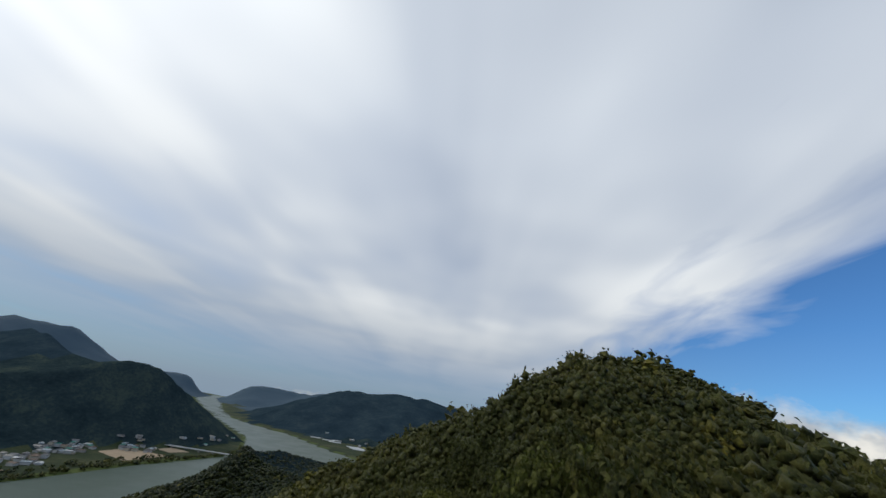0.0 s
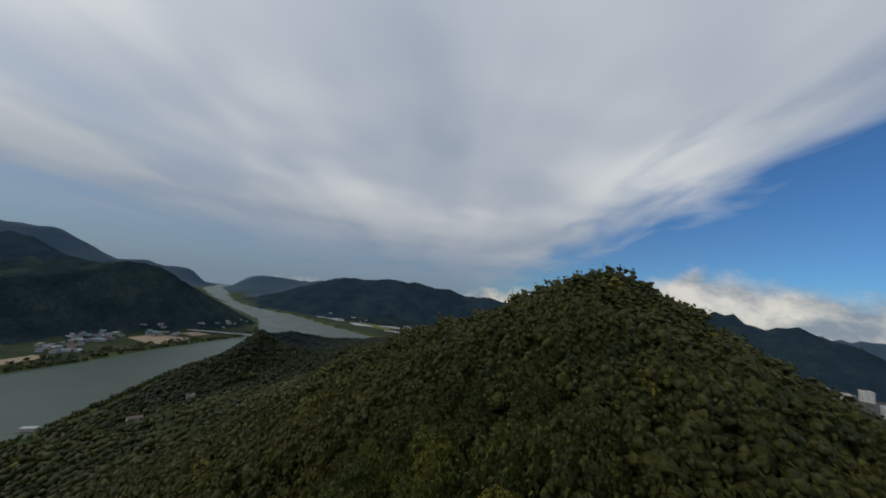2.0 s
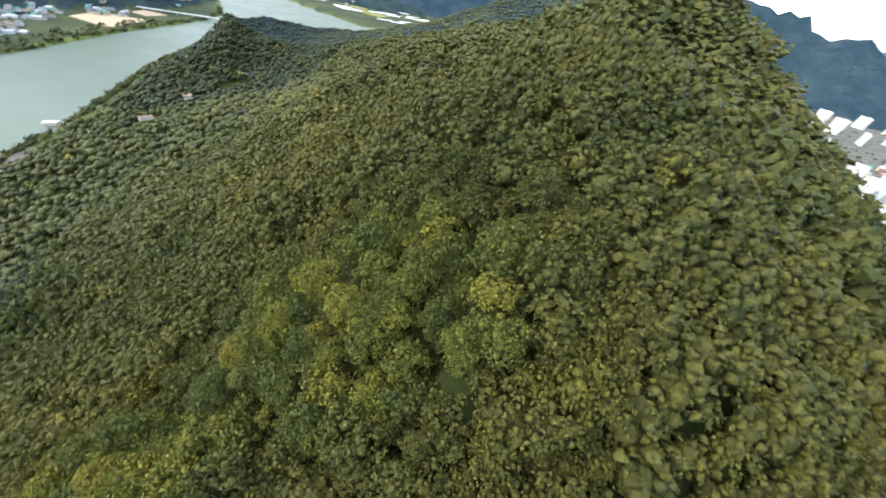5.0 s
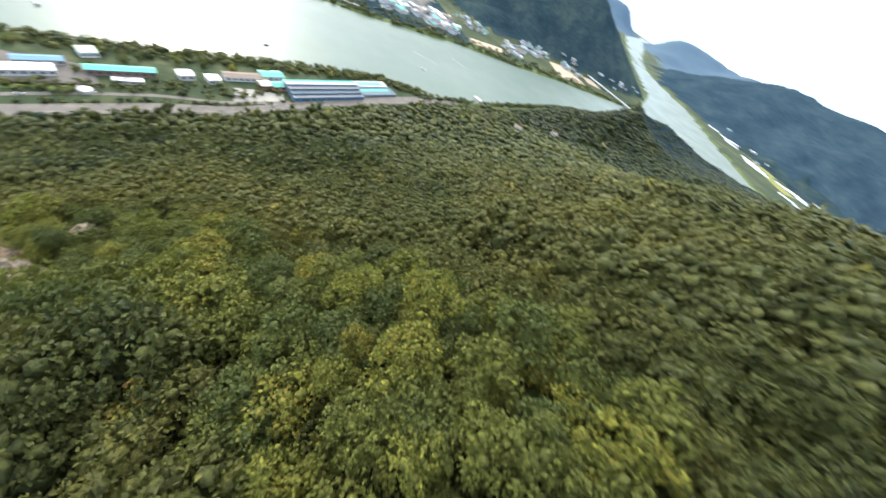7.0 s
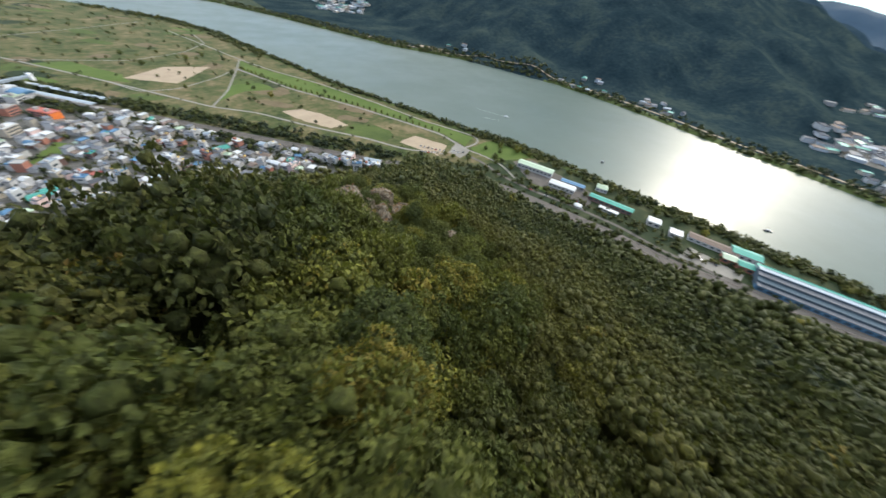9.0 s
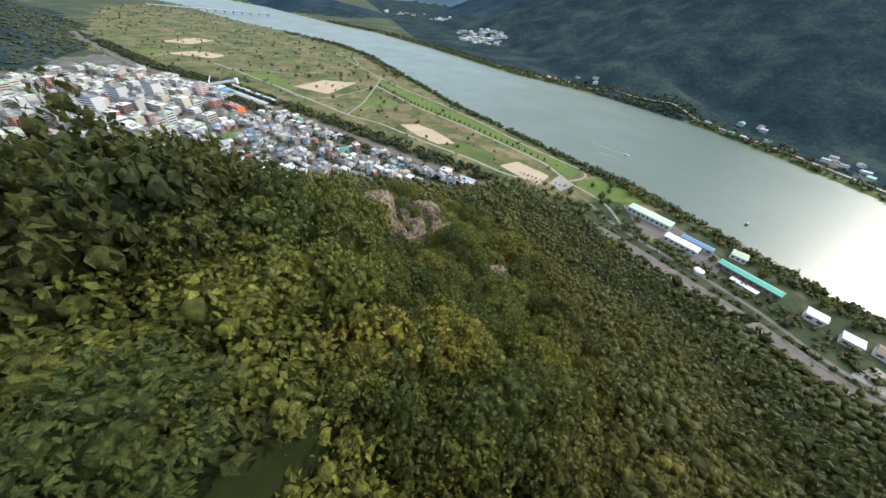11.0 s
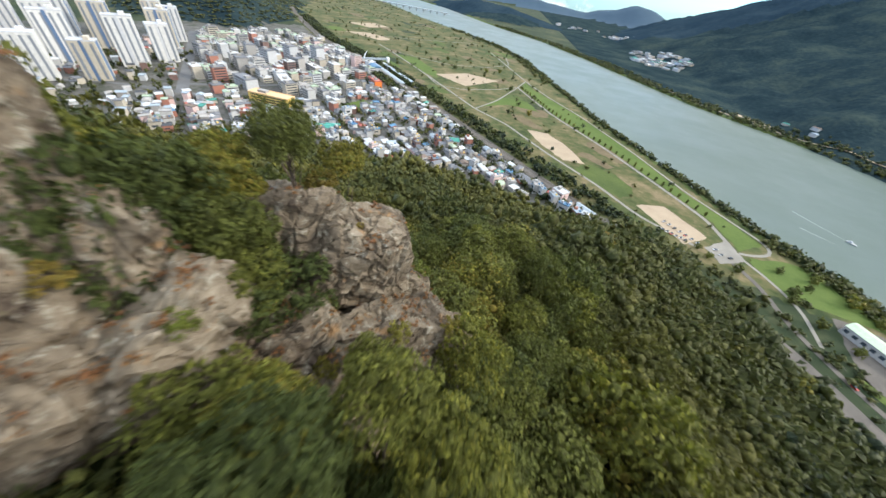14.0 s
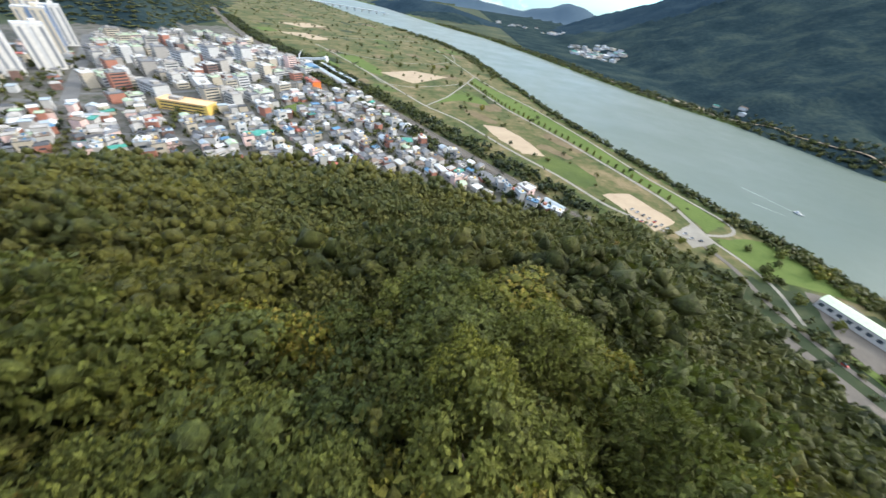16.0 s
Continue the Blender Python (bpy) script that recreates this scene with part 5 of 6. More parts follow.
def grid_spots(area, step_u, step_v, angle, seed, street=4):
    r = random.Random(seed)
    c, s = math.cos(angle), math.sin(angle)
    mid = area.mean(0)
    out = []
    for i in range(-60, 60):
        for j in range(-60, 60):
            if j % street == 0:
                continue
            u, v = i * step_u + r.uniform(-2.6, 2.6), j * step_v + r.uniform(-2.6, 2.6)
            out.append((mid[0] + u * c - v * s, mid[1] + u * s + v * c))
    p = np.array(out)
    return p[inside(p, area)]


VILLAGE = np.array([(-205, -266), (-117, -292), (-47, -312), (78, -304), (179, -278), (260, -262), (330, -300), (300, -365), (235, -400), (150, -420), (120, -560), (30, -545), (-5, -488), (-118, -362)], float)
TOWN = np.array([(235, -405), (300, -385), (420, -545), (540, -690), (430, -850), (340, -830), (160, -670), (125, -570), (150, -425)], float)
FRONT = np.array([(245, -262), (330, -190), (410, -90), (500, -140), (620, -260), (640, -420), (520, -600), (430, -545), (310, -372)], float)
WALLS = ["white_paint"] * 4 + ["cream_paint"] * 3 + ["grey_paint"] * 2 + ["brick_red", "pink_paint", "concrete", "dark_brick"]
ROOFS = ["roof_white"] * 6 + ["roof_grey"] * 9 + ["roof_sky"] * 2 + ["roof_teal", "roof_blue"] + ["concrete"] * 7 + ["roof_red", "roof_brown", "roof_brown", "roof_dark", "roof_dark", "roof_dark", "roof_green"]


def near_line(x, y, lines, d):
    q = np.array([[x, y]])
    return any(line_near(q, np.array(li, float))[0][0] < d for li in lines)


STREETS = [[(300, -372), (345, -430), (430, -540), (551, -690)], [(500, -310), (380, -362), (300, -376), (180, -385), (60, -405), (-60, -412), (-125, -372)], [(120, -600), (180, -520), (260, -440), (330, -400)], [(300, -790), (330, -700), (380, -620), (440, -560)], RAIL]
GREEN_PLOT = np.array([(122, -428), (105, -486), (78, -464), (104, -418)], float)
TAKEN = [(195, -402, 34), (107, -554, 16), (210, -457, 22), (257, -438, 22), (-49, -385, 14), (100, -349, 14)]


def build_village():
    r = random.Random(5)
    homes = []
    for area, su, sv, seed, g in ((VILLAGE, 9.8, 9.8, 1, "village houses below the ridge"), (FRONT, 15, 15, 2, "houses at the edge of the town")):
        for x, y in grid_spots(area, su, sv, RAIL_A, seed):
            if near_line(x, y, STREETS, 9) or inside(np.array([[x, y]]), GREEN_PLOT)[0] or any(math.hypot(x - a, y - b) < c for a, b, c in TAKEN) or r.random() < (0.10 if su < 12 else 0.38) or relief(np.array([[x, y]]))[0] > 4:
                continue
            h = r.choice((3.2, 3.4, 3.8, 6.2, 6.6, 6.8, 9.5))
            homes.append((x, y, r.uniform(5.0, 8.2), r.uniform(6.5, 11.0), h, RAIL_A + r.choice((0, math.pi / 2)) + r.gauss(0, 0.22), r.choice(WALLS), r.choice(ROOFS), r.choice(("parapet", "parapet", "gable", "hip")) if h < 7 else "parapet", g))
    homes.sort(key=lambda q: math.hypot(q[0] + 85, q[1] + 40))
    for q in homes[:250]:
        house(*q)
    mass = HouseMass()
    for q in homes[250:]:
        mass.house(*q[:-1])
    mass.done("village_houses", "dense low village houses with pale roofs")
    for x, y in grid_spots(TOWN, 22, 19, RAIL_A + 0.25, 3, 5):
        if near_line(x, y, STREETS, 14) or any(math.hypot(x - a, y - b) < c for a, b, c in TAKEN) or r.random() < 0.08:
            continue
        n = r.choice((2, 2, 3, 3, 3, 4, 4, 5, 6)) if y > -700 else r.choice((1, 2, 2, 3))
        w = r.choice(WALLS)
        block(x, y, r.uniform(10, 14), r.uniform(13, 19), n, RAIL_A + 0.25 + r.choice((0, math.pi / 2)), w, r.choice(("roof_grey", "concrete", "roof_white", "roof_green")), f"{n}-storey {named(w)} town building with a flat roof", "town buildings")
    block(196, -402, 17, 56, 3, math.atan2(-4, 61), "yellow_paint", "apartment_tan", "long yellow three-storey market building with a tan roof", "town buildings")
    block(210, -457, 14, 34, 5, math.atan2(27, -25), "white_paint", "roof_white", "white five-storey hospital block with window bands", "town buildings")
    block(257, -438, 16, 36, 4, math.atan2(17, -31), "grey_paint", "roof_grey", "grey four-storey office block", "town buildings")
    block(107, -554, 12, 14, 3, RAIL_A, "orange_paint", "roof_red", "bright orange three-storey building by the station", "town buildings")
    block(120, -575, 12, 20, 2, RAIL_A, "brick_red", "roof_red", "low red brick building by the station", "town buildings")
    for x, y, n, hh in ((344, -577, 7, 0.1), (292, -549, 8, 0.4), (276, -590, 9, 0.3), (240, -616, 9, 0.2), (398, -533, 6, 0.5), (310, -505, 6, 0.1), (360, -510, 5, 0.3), (250, -560, 6, 0.6)):
        block(x, y, 15, 24, n, RAIL_A + hh, "grey_paint" if n > 7 else "concrete", "roof_grey", f"tall {n}-storey grey office block", "office towers in the town")
    for x, y in ((-49, -385), (100, -349), (92, -356)):
        house(x, y, 12, 16, 5, 0.3, "white_paint", "roof_teal", "gable", "village houses below the ridge")
    block(-173, -300, 11, 13, 3, RAIL_A, "pink_paint", "roof_white", "pink and white three-storey villa by the railway", "village houses below the ridge")
    house(-196, -283, 10, 20, 4, RAIL_A, "white_paint", "roof_sky", "gable", "village houses below the ridge")
    house(-140, -322, 12, 22, 4, RAIL_A, "grey_paint", "roof_grey", "gable", "village houses below the ridge")


build_village()


# ---------------------------------------------------------------- apartment towers
def tower(x, y, storeys, width, depth, rz, wall, strip, label, group):
    h = storeys * 2.8
    b = root("apartment_tower", x, y, rz, label, "apartment building", group)
    part("body", unit("box", wall), b, (0, 0, -0.5), (width, depth, h + 0.5))
    part("roof", unit("parapet", "apartment_grey"), b, (0, 0, h), (width + 0.3, depth + 0.3, 1.4))
    part("lift_house", unit("box", wall), b, (-width * 0.2, 0, h + 0.6), (width * 0.2, depth * 0.5, 4.0))
    part("end_band", unit("box", strip), b, (width / 2, 0, -0.3), (0.3, depth * 0.55, h))
    part("end_band", unit("box", strip), b, (-width / 2, 0, -0.3), (0.3, depth * 0.55, h))
    for s in (-1, 1):
        part("stair_strip", unit("box", strip), b, (width * 0.04 * s, s * depth / 2, 0), (width * 0.12, 0.5, h + 0.5))
    n = max(2, round(width / 7.5))
    for k in range(n):
        u = (k + 0.5) / n * width - width / 2
        for s in (-1, 1):
            part("balcony_column", unit("box", "balcony_grey"), b, (u, s * depth / 2, 2.0), (width / n * 0.36, 0.3, h - 4))
    return b


def rails_of(x, y):
    return relief(np.array([[x, y]]))[0] > 5


def build_apartments():
    r = random.Random(9)
    for k, (x, y, n, w) in enumerate(((440, -332, 17, 28), (477, -396, 21, 30), (401, -365, 15, 24), (422, -436, 21, 30), (413, -480, 17, 26), (455, -530, 20, 28), (503, -599, 18, 28), (535, -430, 21, 30), (520, -490, 21, 30), (585, -485, 20, 30), (605, -393, 20, 30), (560, -352, 18, 28), (645, -455, 20, 30), (660, -545, 20, 30), (624, -786, 14, 26), (648, -825, 15, 26), (690, -770, 16, 26), (560, -625, 18, 28), (612, -560, 20, 30))):
        if not rails_of(x, y):
            tower(x, y, n, w, 16, RAIL_A + 1.62 + (0.0, 0.12, -0.15)[k % 3], ("apartment_white", "apartment_white", "apartment_cream")[k % 3], r.choice(("apartment_blue", "apartment_grey", "apartment_blue", "apartment_white")), "tall white apartment tower with dark balcony columns", "apartment towers behind the village")
    # the city beyond the east flank
    for k in range(11):
        t = k / 10
        x, y = 668 + 194 * t, 144 + 362 * t
        tower(x, y, 24 if k % 3 else 22, 37, 14, radians(62), "apartment_white", "apartment_tan" if k in (3, 8) else "apartment_grey", "tall white slab apartment close to the mountain foot", "slab apartments at the mountain foot")
    for x, y, n, w, a in ((884, 590, 26, 40, 75), (930, 600, 26, 40, 75), (985, 592, 25, 42, 70), (1030, 570, 25, 40, 70), (1075, 548, 24, 38, 68), (1105, 690, 22, 44, 70), (1160, 672, 22, 44, 70), (1215, 655, 22, 44, 70), (1040, 735, 22, 44, 75)):
        tower(x, y, n, w, 14, radians(a), "apartment_white", "apartment_tan" if w == 42 else "apartment_grey", "tall white slab apartment with ribbed front", "slab apartments at the mountain foot")
    for row in range(7):
        for k in range(9):
            t = k / 8
            x = 770 + 250 * t + row * 100 + r.uniform(-8, 8)
            y = 230 + 490 * t - row * 40 + r.uniform(-8, 8)
            if row in (2, 3) and r.random() < 0.75:
                continue
            if rails_of(x, y) or x < 1240:
                continue
            tower(x, y, r.choice((15, 17, 18, 20, 22)), r.uniform(38, 52), 13, radians(18 + 5 * (row > 3)) + r.uniform(-0.05, 0.05), r.choice(("apartment_white", "apartment_white", "apartment_white", "apartment_tan")), r.choice(("apartment_grey", "apartment_tan", "apartment_white")), "long white slab apartment building with balcony columns", "slab apartments of the east city")
    for k in range(60):
        u, v = r.random(), r.random()
        x, y = 1650 + 1350 * u, 560 + 650 * u + 950 * v
        if rails_of(x, y) or not inside(np.array([[x, y]]), EAST_CITY)[0]:
            continue
        tower(x, y, r.choice((12, 15, 18, 20)), r.uniform(36, 60), 14, radians(20) + r.choice((0, 0.5, 1.57)), "apartment_white", "apartment_grey", "far white slab apartment building", "far slab apartments of the east city")
    mass = HouseMass()
    for k in range(420):
        u, v = r.random(), r.random()
        x, y = 960 + 900 * u, 260 + 560 * v + 320 * u
        if rails_of(x, y) or not inside(np.array([[x, y]]), EAST_CITY)[0]:
            continue
        mass.house(x, y, r.uniform(10, 15), r.uniform(12, 20), r.choice((6, 9, 12)), radians(18), r.choice(WALLS), r.choice(ROOFS), "parapet")
    mass.done("city_houses", "low dense houses of the east city")


build_apartments()


def build_far_villages():
    r = random.Random(21)
    spots = [(-1060, 60, 90, 40), (-1080, 240, 100, 70), (-1200, 400, 120, 80), (-960, 330, 90, 60), (-900, 160, 60, 34), (-1300, 250, 140, 70), (-1450, 330, 140, 60), (-930, 480, 70, 40), (-1260, 620, 90, 26), (-1400, 950, 110, 14), (-1500, 60, 200, 26), (-1900, -200, 260, 26), (-2300, -380, 260, 18), (-1010, 640, 60, 14), (-990, 920, 45, 14), (-920, 1040, 45, 16), (-965, 1440, 60, 22), (-930, 1330, 50, 14),
             (-930, -960, 70, 10), (-890, -230, 50, 10), (-880, -600, 60, 8), (-760, -800, 60, 8), (-840, -420, 60, 8), (-700, -1560, 120, 40), (-800, -1750, 150, 70), (-930, -2140, 150, 60), (-820, -2400, 160, 40), (-560, -2700, 160, 12), (-350, 586, 24, 6), (-384, 528, 18, 4), (-388, 425, 18, 3), (-350, 1140, 28, 6), (-600, 2350, 300, 14), (-1000, -1200, 80, 6), (-960, 870, 45, 18), (-980, 1060, 45, 16), (-965, 1190, 50, 20), (-915, 1280, 45, 16), (-900, 760, 60, 16)]
    mass = HouseMass()
    for cx, cy, rad, n in spots:
        for k in range(n):
            a, q = r.uniform(0, 6.28), rad * math.sqrt(r.random())
            x, y = cx + q * math.cos(a), cy + q * math.sin(a)
            w = np.array([[x, y]])
            if inside(w, RIVER)[0] or relief(w)[0] > 22:
                continue
            big = rad >= 70
            mass.house(x, y, r.uniform(8, 12) * (1.5 if big else 1), r.uniform(11, 18) * (1.6 if big else 1), r.choice((3.5, 5, 6.5)) * (1.3 if big else 1), 0.5 + r.gauss(0, 0.2) + r.choice((0, 1.57)), r.choice(("white_paint", "grey_paint", "cream_paint", "concrete")), r.choice(("roof_white", "roof_grey", "roof_grey", "roof_sky", "concrete", "roof_dark", "roof_brown", "roof_teal")), r.choice(("gable", "parapet")))
    mass.done("river_houses", "small houses and workshops across the river")
    for k in range(64):
        x, y = r.choice(((-1330, 2420), (-1100, 2400), (-904, 2300), (-268, 1900), (-360, 2100), (-258, 2240), (-164, 2139), (-640, 2230), (-500, 2000), (-760, 2130)))
        x, y = x + r.uniform(-70, 70), y + r.uniform(-40, 40)
        if inside(np.array([[x, y]]), RIVER)[0] or relief(np.array([[x, y]]))[0] > 4:
            continue
        g = root("greenhouse", x, y, 0.4, "long white plastic tunnel greenhouse", "greenhouse", "greenhouses on the far plain")
        part("tunnel", unit("barrel", "roof_white"), g, (0, 0, 0), (70, 9, 4.0))
        part("door", unit("box", "glass_dark"), g, (35, 0, 0), (0.2, 2.4, 2.4))


build_far_villages()


# ---------------------------------------------------------------- bridges and station
def bridge(a, b, z, width, piers, label, mat="concrete"):
    a, b = Vector((*a, 0)), Vector((*b, 0))
    d = b - a
    g = root("bridge", a.x, a.y, math.atan2(d.y, d.x), label, "bridge", z=0.0)
    part("deck", unit("box", mat), g, (d.length / 2, 0, z), (d.length, width, 1.4))
    for s in (-1, 1):
        part("railing", unit("box", "steel_white"), g, (d.length / 2, s * width * 0.48, z + 1.4), (d.length, 0.25, 1.0))
    for k in range(piers):
        part("pier", unit("box", "concrete"), g, ((k + 0.5) / piers * d.length, 0, -3), (2.2, width * 0.7, z + 3))


bridge((-960, 1128), (-640, 1212), 8, 9, 8, "long concrete road bridge across the river mouth")
bridge((760, -2060), (230, -1985), 10, 14, 14, "far concrete road bridge over the river")
bridge((-1010, 560), (-960, 540), 4, 7, 2, "short concrete bridge over a creek")

ST = math.atan2(127, -110)
for k, (x, y, n) in enumerate(((118, -640, 8), (103, -655, 8))):
    g = root("platform", x, y, ST, "station platform under a long pale blue canopy", "platform", "station platforms")
    part("slab", unit("box", "concrete"), g, (0, 0, 0.2), (170, 6.5, 1.3))
    part("canopy", unit("gable", "roof_sky"), g, (10, 0, 5.6), (130, 8, 0.9), label="pale blue canopy roof")
    part("canopy_edge", unit("box", "roof_white"), g, (-48, 0, 5.4), (40, 5, 0.35), label="white canopy roof")
    for i in range(n):
        part("post", unit("box", "steel_white"), g, (-55 + i * 16.5, 0, 1.4), (0.3, 0.3, 4.2))
st = root("station_building", 150, -655, ST, "grey station hall with a blue roof", "building")
part("wall", unit("box", "grey_paint"), st, (0, 0, 0), (42, 14, 9))
part("roof", unit("barrel", "roof_blue"), st, (0, 0, 9), (46, 18, 3))
for i in range(6):
    part("window", unit("box", "glass_blue"), st, (-17 + i * 7, 7.0, 2), (5, 0.16, 5.5))
fb = root("footbridge", 172, -690, ST + math.pi / 2, "covered footbridge with a white arched pylon over the tracks", "footbridge")
part("deck", unit("box", "roof_sky"), fb, (0, 0, 9), (90, 4.5, 3.2))
for s in (-1, 1):
    part("pylon", Shape().tube((0, s * 3, 0), (0, s * 1.2, 16), 0.7, 0.5).tube((0, s * 1.2, 16), (6, 0, 24), 0.5, 0.3).mesh("pylon", M["steel_white"]), fb, (-8, 0, 0))
    part("lift_tower", unit("box", "steel_white"), fb, (s * 42, 0, 0), (5, 5, 14))

# ---------------------------------------------------------------- boats and cars
BOAT_HULL = Shape().add([(-4, -1.3, 0), (3, -1.3, 0), (5, 0, 0.2), (3, 1.3, 0), (-4, 1.3, 0), (-4, -1.6, 1.1), (3.2, -1.6, 1.2), (6, 0, 1.5), (3.2, 1.6, 1.2), (-4, 1.6, 1.1)], [(4, 3, 2, 1, 0), (5, 6, 7, 8, 9), (0, 1, 6, 5), (1, 2, 7, 6), (2, 3, 8, 7), (3, 4, 9, 8), (4, 0, 5, 9)])
for x, y, a, hull in ((-540, 60, 2.2, "car_black"), (-505, -145, 0.3, "car_black"), (-494, -341, 2.0, "white_paint"), (-600, 330, 1.0, "white_paint")):
    g = root("boat", x, y, a, "small motor boat on the river", "boat", "boats on the river", z=-0.25)
    part("hull", BOAT_HULL.mesh("hull", M[hull]), g)
    part("cabin", unit("box", "grey_paint"), g, (-0.5, 0, 1.1), (3.0, 2.0, 1.5))
    part("mast", unit("box", "rail_steel"), g, (-2.5, 0, 1.1), (0.12, 0.12, 4.5))
for x, y, a, l in ((-494, -341, 2.0, 60), (-471, -332, 2.3, 30), (-640, 380, 0.9, 60), (-660, 470, 0.6, 50)):
    w = Shape()
    for i in range(14):
        u = i / 14
        w.add([(-l * u, -0.25 - 1.2 * u, 0), (-l * (u + 0.0714), -0.2 - 1.2 * u, 0), (-l * (u + 0.0714), 0.3 - 0.7 * u, 0.03), (-l * u, 0.2 - 0.7 * u, 0.03)], [(0, 1, 2, 3)])
    ob = new("wake", w.mesh("wake", M["foam"]))
    ob.matrix_basis = Matrix.Translation((x, y, 0.04)) @ Matrix.Rotation(a, 4, "Z")
    tagged(ob, "white foam wake on the water", "wake", kind="stuff")
CAR_BODY = Shape().add([(-2.2, -0.9, 0.3), (2.2, -0.9, 0.3), (2.2, 0.9, 0.3), (-2.2, 0.9, 0.3), (-2.2, -0.9, 0.95), (2.25, -0.85, 0.85), (2.25, 0.85, 0.85), (-2.2, 0.9, 0.95)], [(0, 3, 2, 1), (4, 5, 6, 7), (0, 1, 5, 4), (1, 2, 6, 5), (2, 3, 7, 6), (3, 0, 4, 7)])
CAR_CABIN = Shape().add([(-1.6, -0.82, 0.9), (1.2, -0.82, 0.88), (1.2, 0.82, 0.88), (-1.6, 0.82, 0.9), (-1.2, -0.68, 1.5), (0.4, -0.68, 1.5), (0.4, 0.68, 1.5), (-1.2, 0.68, 1.5)], [(0, 3, 2, 1), (4, 5, 6, 7), (0, 1, 5, 4), (1, 2, 6, 5), (2, 3, 7, 6), (3, 0, 4, 7)]).mesh("cabin", M["glass_dark"])
CAR_BODIES = [CAR_BODY.mesh("body", M[c]) for c in ("white_paint", "car_silver", "car_black", "white_paint", "car_red")]


def build_cars():
    r = random.Random(3)
    spots = [(-279 - i * 3.4 + r.uniform(-0.5, 0.5), -298 + i * 4.6, 0.6) for i in range(7)] + [(-272 - i * 3.4, -282 + i * 2.2, 0.6) for i in range(6)] + [(-366 + r.uniform(-6, 6), -80 - r.uniform(0, 14), 1.2) for i in range(8)] + [(-315 + r.uniform(-8, 8), -262 + r.uniform(-8, 8), 0.3) for i in range(3)] + [(-338, -142, 1.9), (-345, -122, 1.9), (-400, 35, 0.5), (-404, 48, 0.5)]
    for i, (x, y, a) in enumerate(spots):
        c = root("car", x, y, a, f"{('white', 'silver', 'black', 'white', 'red')[i % 5]} car parked on pale ground", "car", "parked cars", z=3.16)
        part("body", CAR_BODIES[i % 5], c)
        part("cabin", CAR_CABIN, c)
        for sx in (-1.35, 1.35):
            for sy in (-0.82, 0.82):
                part("wheel", unit("wheel", "rubber"), c, (sx, sy, 0), (0.66, 0.22, 0.66))


build_cars()

# ---------------------------------------------------------------- trees on the plain, scrub on the banks
def build_plain_trees():
    r = random.Random(31)
    line = np.array([(-133, -735), (-191, -590), (-257, -476), (-301, -386), (-331, -320)], float)
    seg = np.concatenate([[0], np.cumsum(np.hypot(*np.diff(line, axis=0).T))])
    for i in range(38):
        s = seg[-1] * (i + 0.5) / 38
        x, y = np.interp(s, seg, line[:, 0]) - 3.5, np.interp(s, seg, line[:, 1]) - 2.5
        tree(x, y, 3.0, r.uniform(1.4, 1.9), r.uniform(3.4, 4.6), r.uniform(0, 6), i, "young avenue tree beside a paved path", "avenue trees", 15, 4)
    for i, (x, y, q) in enumerate([(-385, -245, 4), (-372, -232, 3.4), (-398, -222, 5), (-352, -222, 4.4), (-346, -212, 3.6), (-405, -205, 4), (-360, -250, 3), (-300, -250, 3.2), (-318, -238, 3.6), (-296, -262, 3), (-150, -560, 4), (-40, -640, 3.2), (-118, -700, 4), (10, -800, 4.5), (-60, -820, 4.8), (-90, -840, 4.4), (40, -880, 4), (-420, -70, 4.6), (-430, -60, 4), (-436, -30, 5), (-440, -8, 4), (-390, -98, 3.6), (-400, -92, 3.4), (-445, 20, 4.4), (-455, 55, 4.6), (-362, -170, 4), (-352, -190, 3.8)]):
        tree(x, y, 2.9, q, q * 1.35, r.uniform(0, 6), i, "round leafy tree standing in the grass by the river", "park trees", 15, 4)


build_plain_trees()


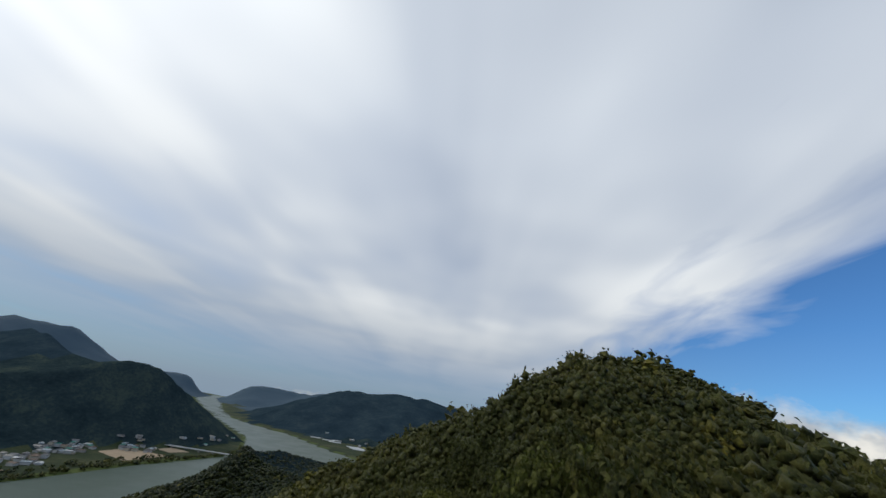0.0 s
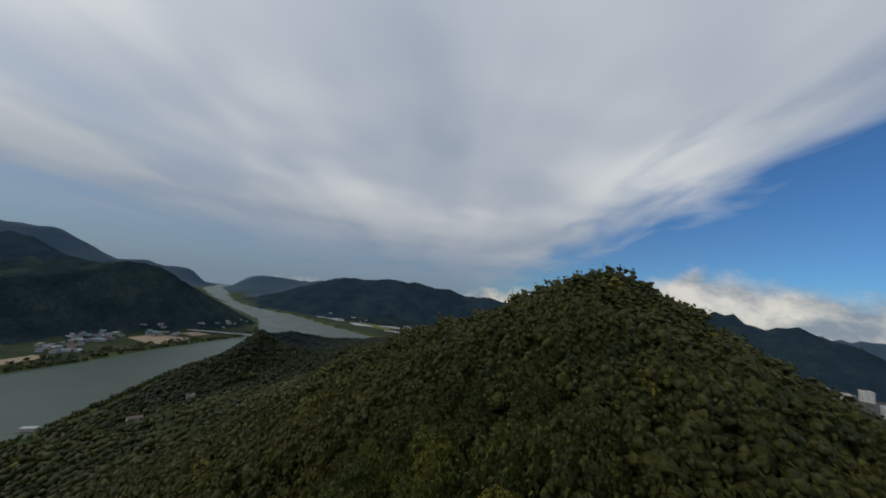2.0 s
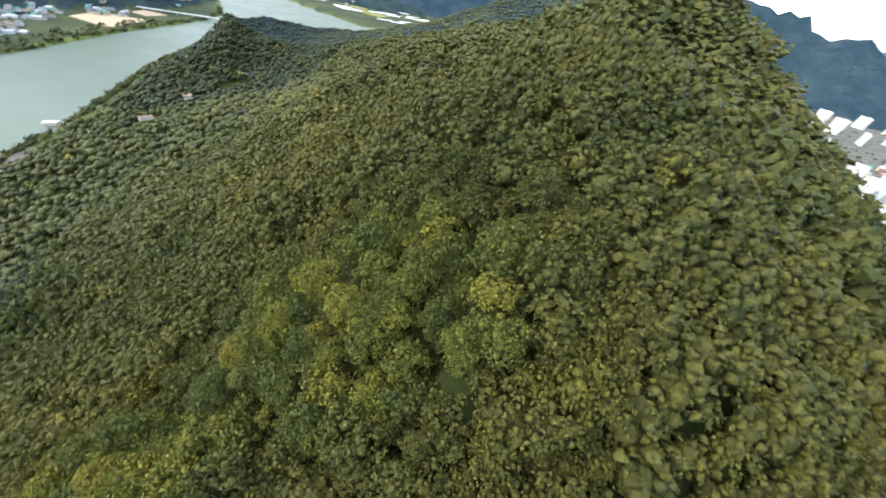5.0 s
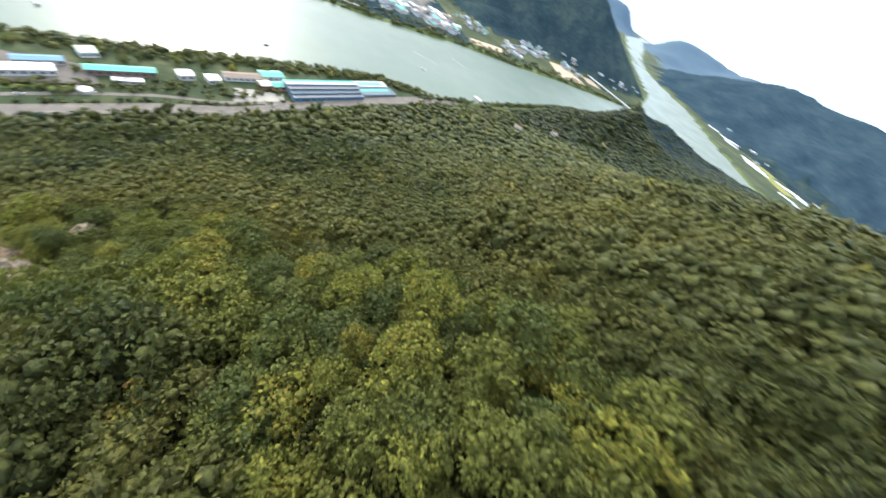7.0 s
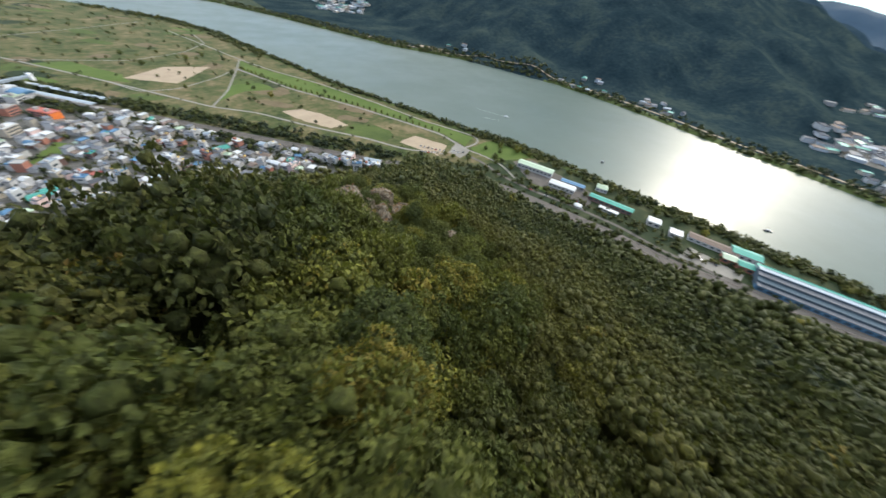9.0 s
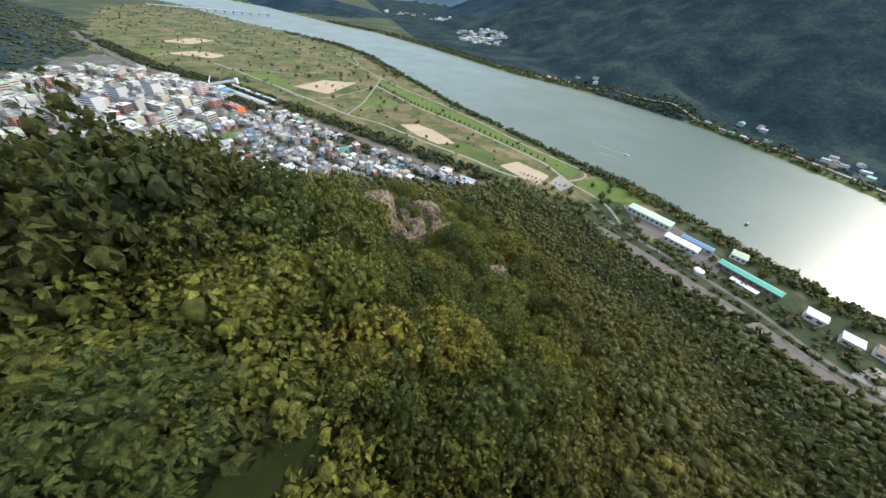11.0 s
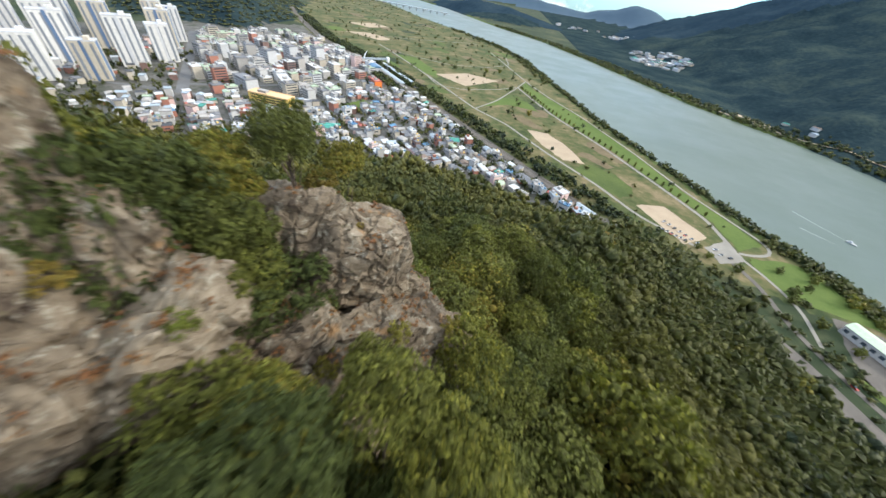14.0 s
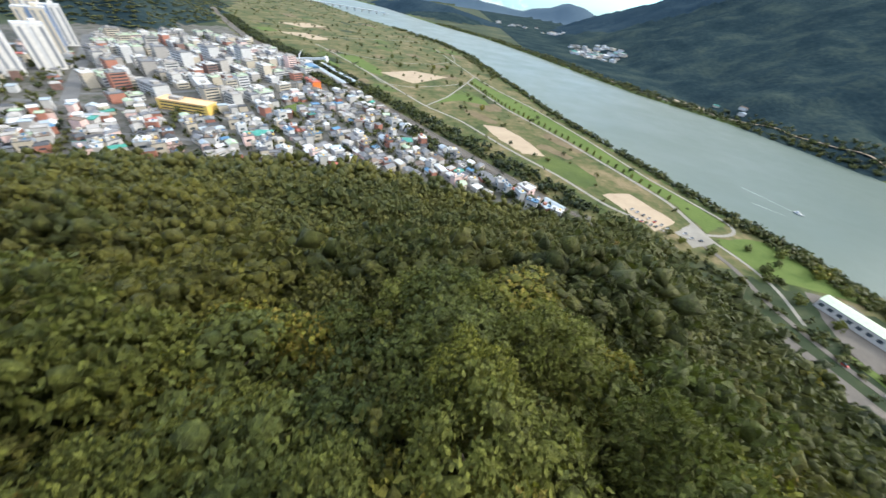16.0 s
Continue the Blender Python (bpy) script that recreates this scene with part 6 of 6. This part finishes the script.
def build_scrub():
    r = np.random.default_rng(41)
    rows = []

    def belt(line, n, o0, o1, r0, r1, tint):
        li = np.array(line, float)
        at = np.concatenate([[0], np.cumsum(np.hypot(*np.diff(li, axis=0).T))])
        s = r.uniform(0, at[-1], n)
        x, y = np.interp(s, at, li[:, 0]), np.interp(s, at, li[:, 1])
        e = 4.0
        tx, ty = np.interp(s + e, at, li[:, 0]) - np.interp(s - e, at, li[:, 0]), np.interp(s + e, at, li[:, 1]) - np.interp(s - e, at, li[:, 1])
        m = np.hypot(tx, ty) + 1e-9
        o = r.uniform(o0, o1, n)
        p = np.stack([x - ty / m * o, y + tx / m * o], 1)
        q = r.uniform(r0, r1, n)
        rows.append(np.column_stack([p, np.maximum(ground_z(p), 0.2) - 0.5, q, q * r.uniform(0.9, 1.3, n), r.uniform(0, 6.28, n), np.clip(tint + r.normal(0, 0.13, n), 0, 0.9)]))

    # banks are listed from north to south on the near side: inland lies to the left of the line
    nb = [q for q in NEAR_BANK if -1400 < q[1] < 1300]
    belt(nb, 1300, 0, 14, 2.4, 5.0, 0.16)
    belt([q for q in NEAR_BANK if -320 < q[1] < 330], 420, 4, 26, 2.6, 5.0, 0.3)
    belt(RAIL[6:12], 90, 9, 12, 1.8, 3.0, 0.2)
    belt(RAIL[6:12], 260, 22, 44, 1.8, 3.8, 0.25)
    belt([q for q in NEAR_BANK if -1500 < q[1] < -700], 240, 4, 34, 2.5, 5.0, 0.25)
    belt([q for q in FAR_BANK if -2000 < q[1] < 1500], 900, 0, 12, 2.5, 5.5, 0.25)
    belt([q for q in FAR_BANK if -1500 < q[1] < 1100], 700, 8, 60, 2.5, 5.5, 0.12)
    belt([q for q in FAR_BANK if -2000 < q[1] < -250], 500, 6, 45, 2.5, 5.0, 0.1)
    belt(RAIL[3:8], 330, -30, -11, 2.8, 5.2, 0.15)
    belt(RAIL[7:], 160, -13, -9, 1.6, 3.0, 0.12)
    belt(RAIL[6:10], 90, -30, -14, 1.6, 3.4, 0.2)
    belt(RAIL[1:7], 900, 10, 36, 3.0, 5.6, 0.06)
    belt(RAIL[1:6], 60, -14, -9, 1.0, 1.9, 0.15)
    for area, n, r0, r1 in ((VILLAGE, 640, 1.6, 3.8), (TOWN, 260, 2.0, 3.8), (FRONT, 620, 2, 4.5), (PARK, 760, 1.0, 4.0), (EAST_CITY, 700, 3, 6)):
        lo, hi = area.min(0), area.max(0)
        p = r.uniform(lo, hi, (n * 3, 2))
        p = p[inside(p, area)][:n]
        q = r.uniform(r0, r1, len(p))
        rows.append(np.column_stack([p, ground_z(p) - 0.3, q, q * r.uniform(1.0, 1.4, len(p)), r.uniform(0, 6.28, len(p)), np.clip(0.25 + r.normal(0, 0.15, len(p)), 0, 0.9)]))
    scatter("scrub", np.concatenate(rows), [crown(s + 80, 2, 9, 0.55, clump=0.75, low=True, core=0.0, shell=0.45) for s in range(5)], M["leaf"], "riverside scrub, hedges and garden trees on the plain", 6)


build_scrub()

# ---------------------------------------------------------------- lookout on the crest, mast on the east flank
deck = root("lookout_shelter", 70, 197, 0.6, "small open timber lookout shelter on the crest", "shelter")
part("floor_slab", unit("box", "timber"), deck, (0, 0, 2.6), (9, 6, 0.5))
part("roof", unit("gable", "roof_brown"), deck, (0, 0, 6.2), (10, 7, 1.6))
for sx in (-3.8, 3.8):
    for sy in (-2.4, 2.4):
        part("post", unit("box", "timber"), deck, (sx, sy, -1.5), (0.35, 0.35, 7.7))

mast = root("radio_mast", 199, 170, 0, "thin pale steel mast rising out of the forest", "mast")
part("pole", Shape().tube((0, 0, -1), (0, 0, 15), 0.35, 0.2, 8).mesh("pole", M["steel_white"]), mast)
part("antenna", unit("box", "steel_white"), mast, (0, 0, 11), (1.2, 0.5, 2.4))
part("rung_frame", unit("box", "steel_white"), mast, (0.4, 0, 0), (0.1, 0.3, 14))
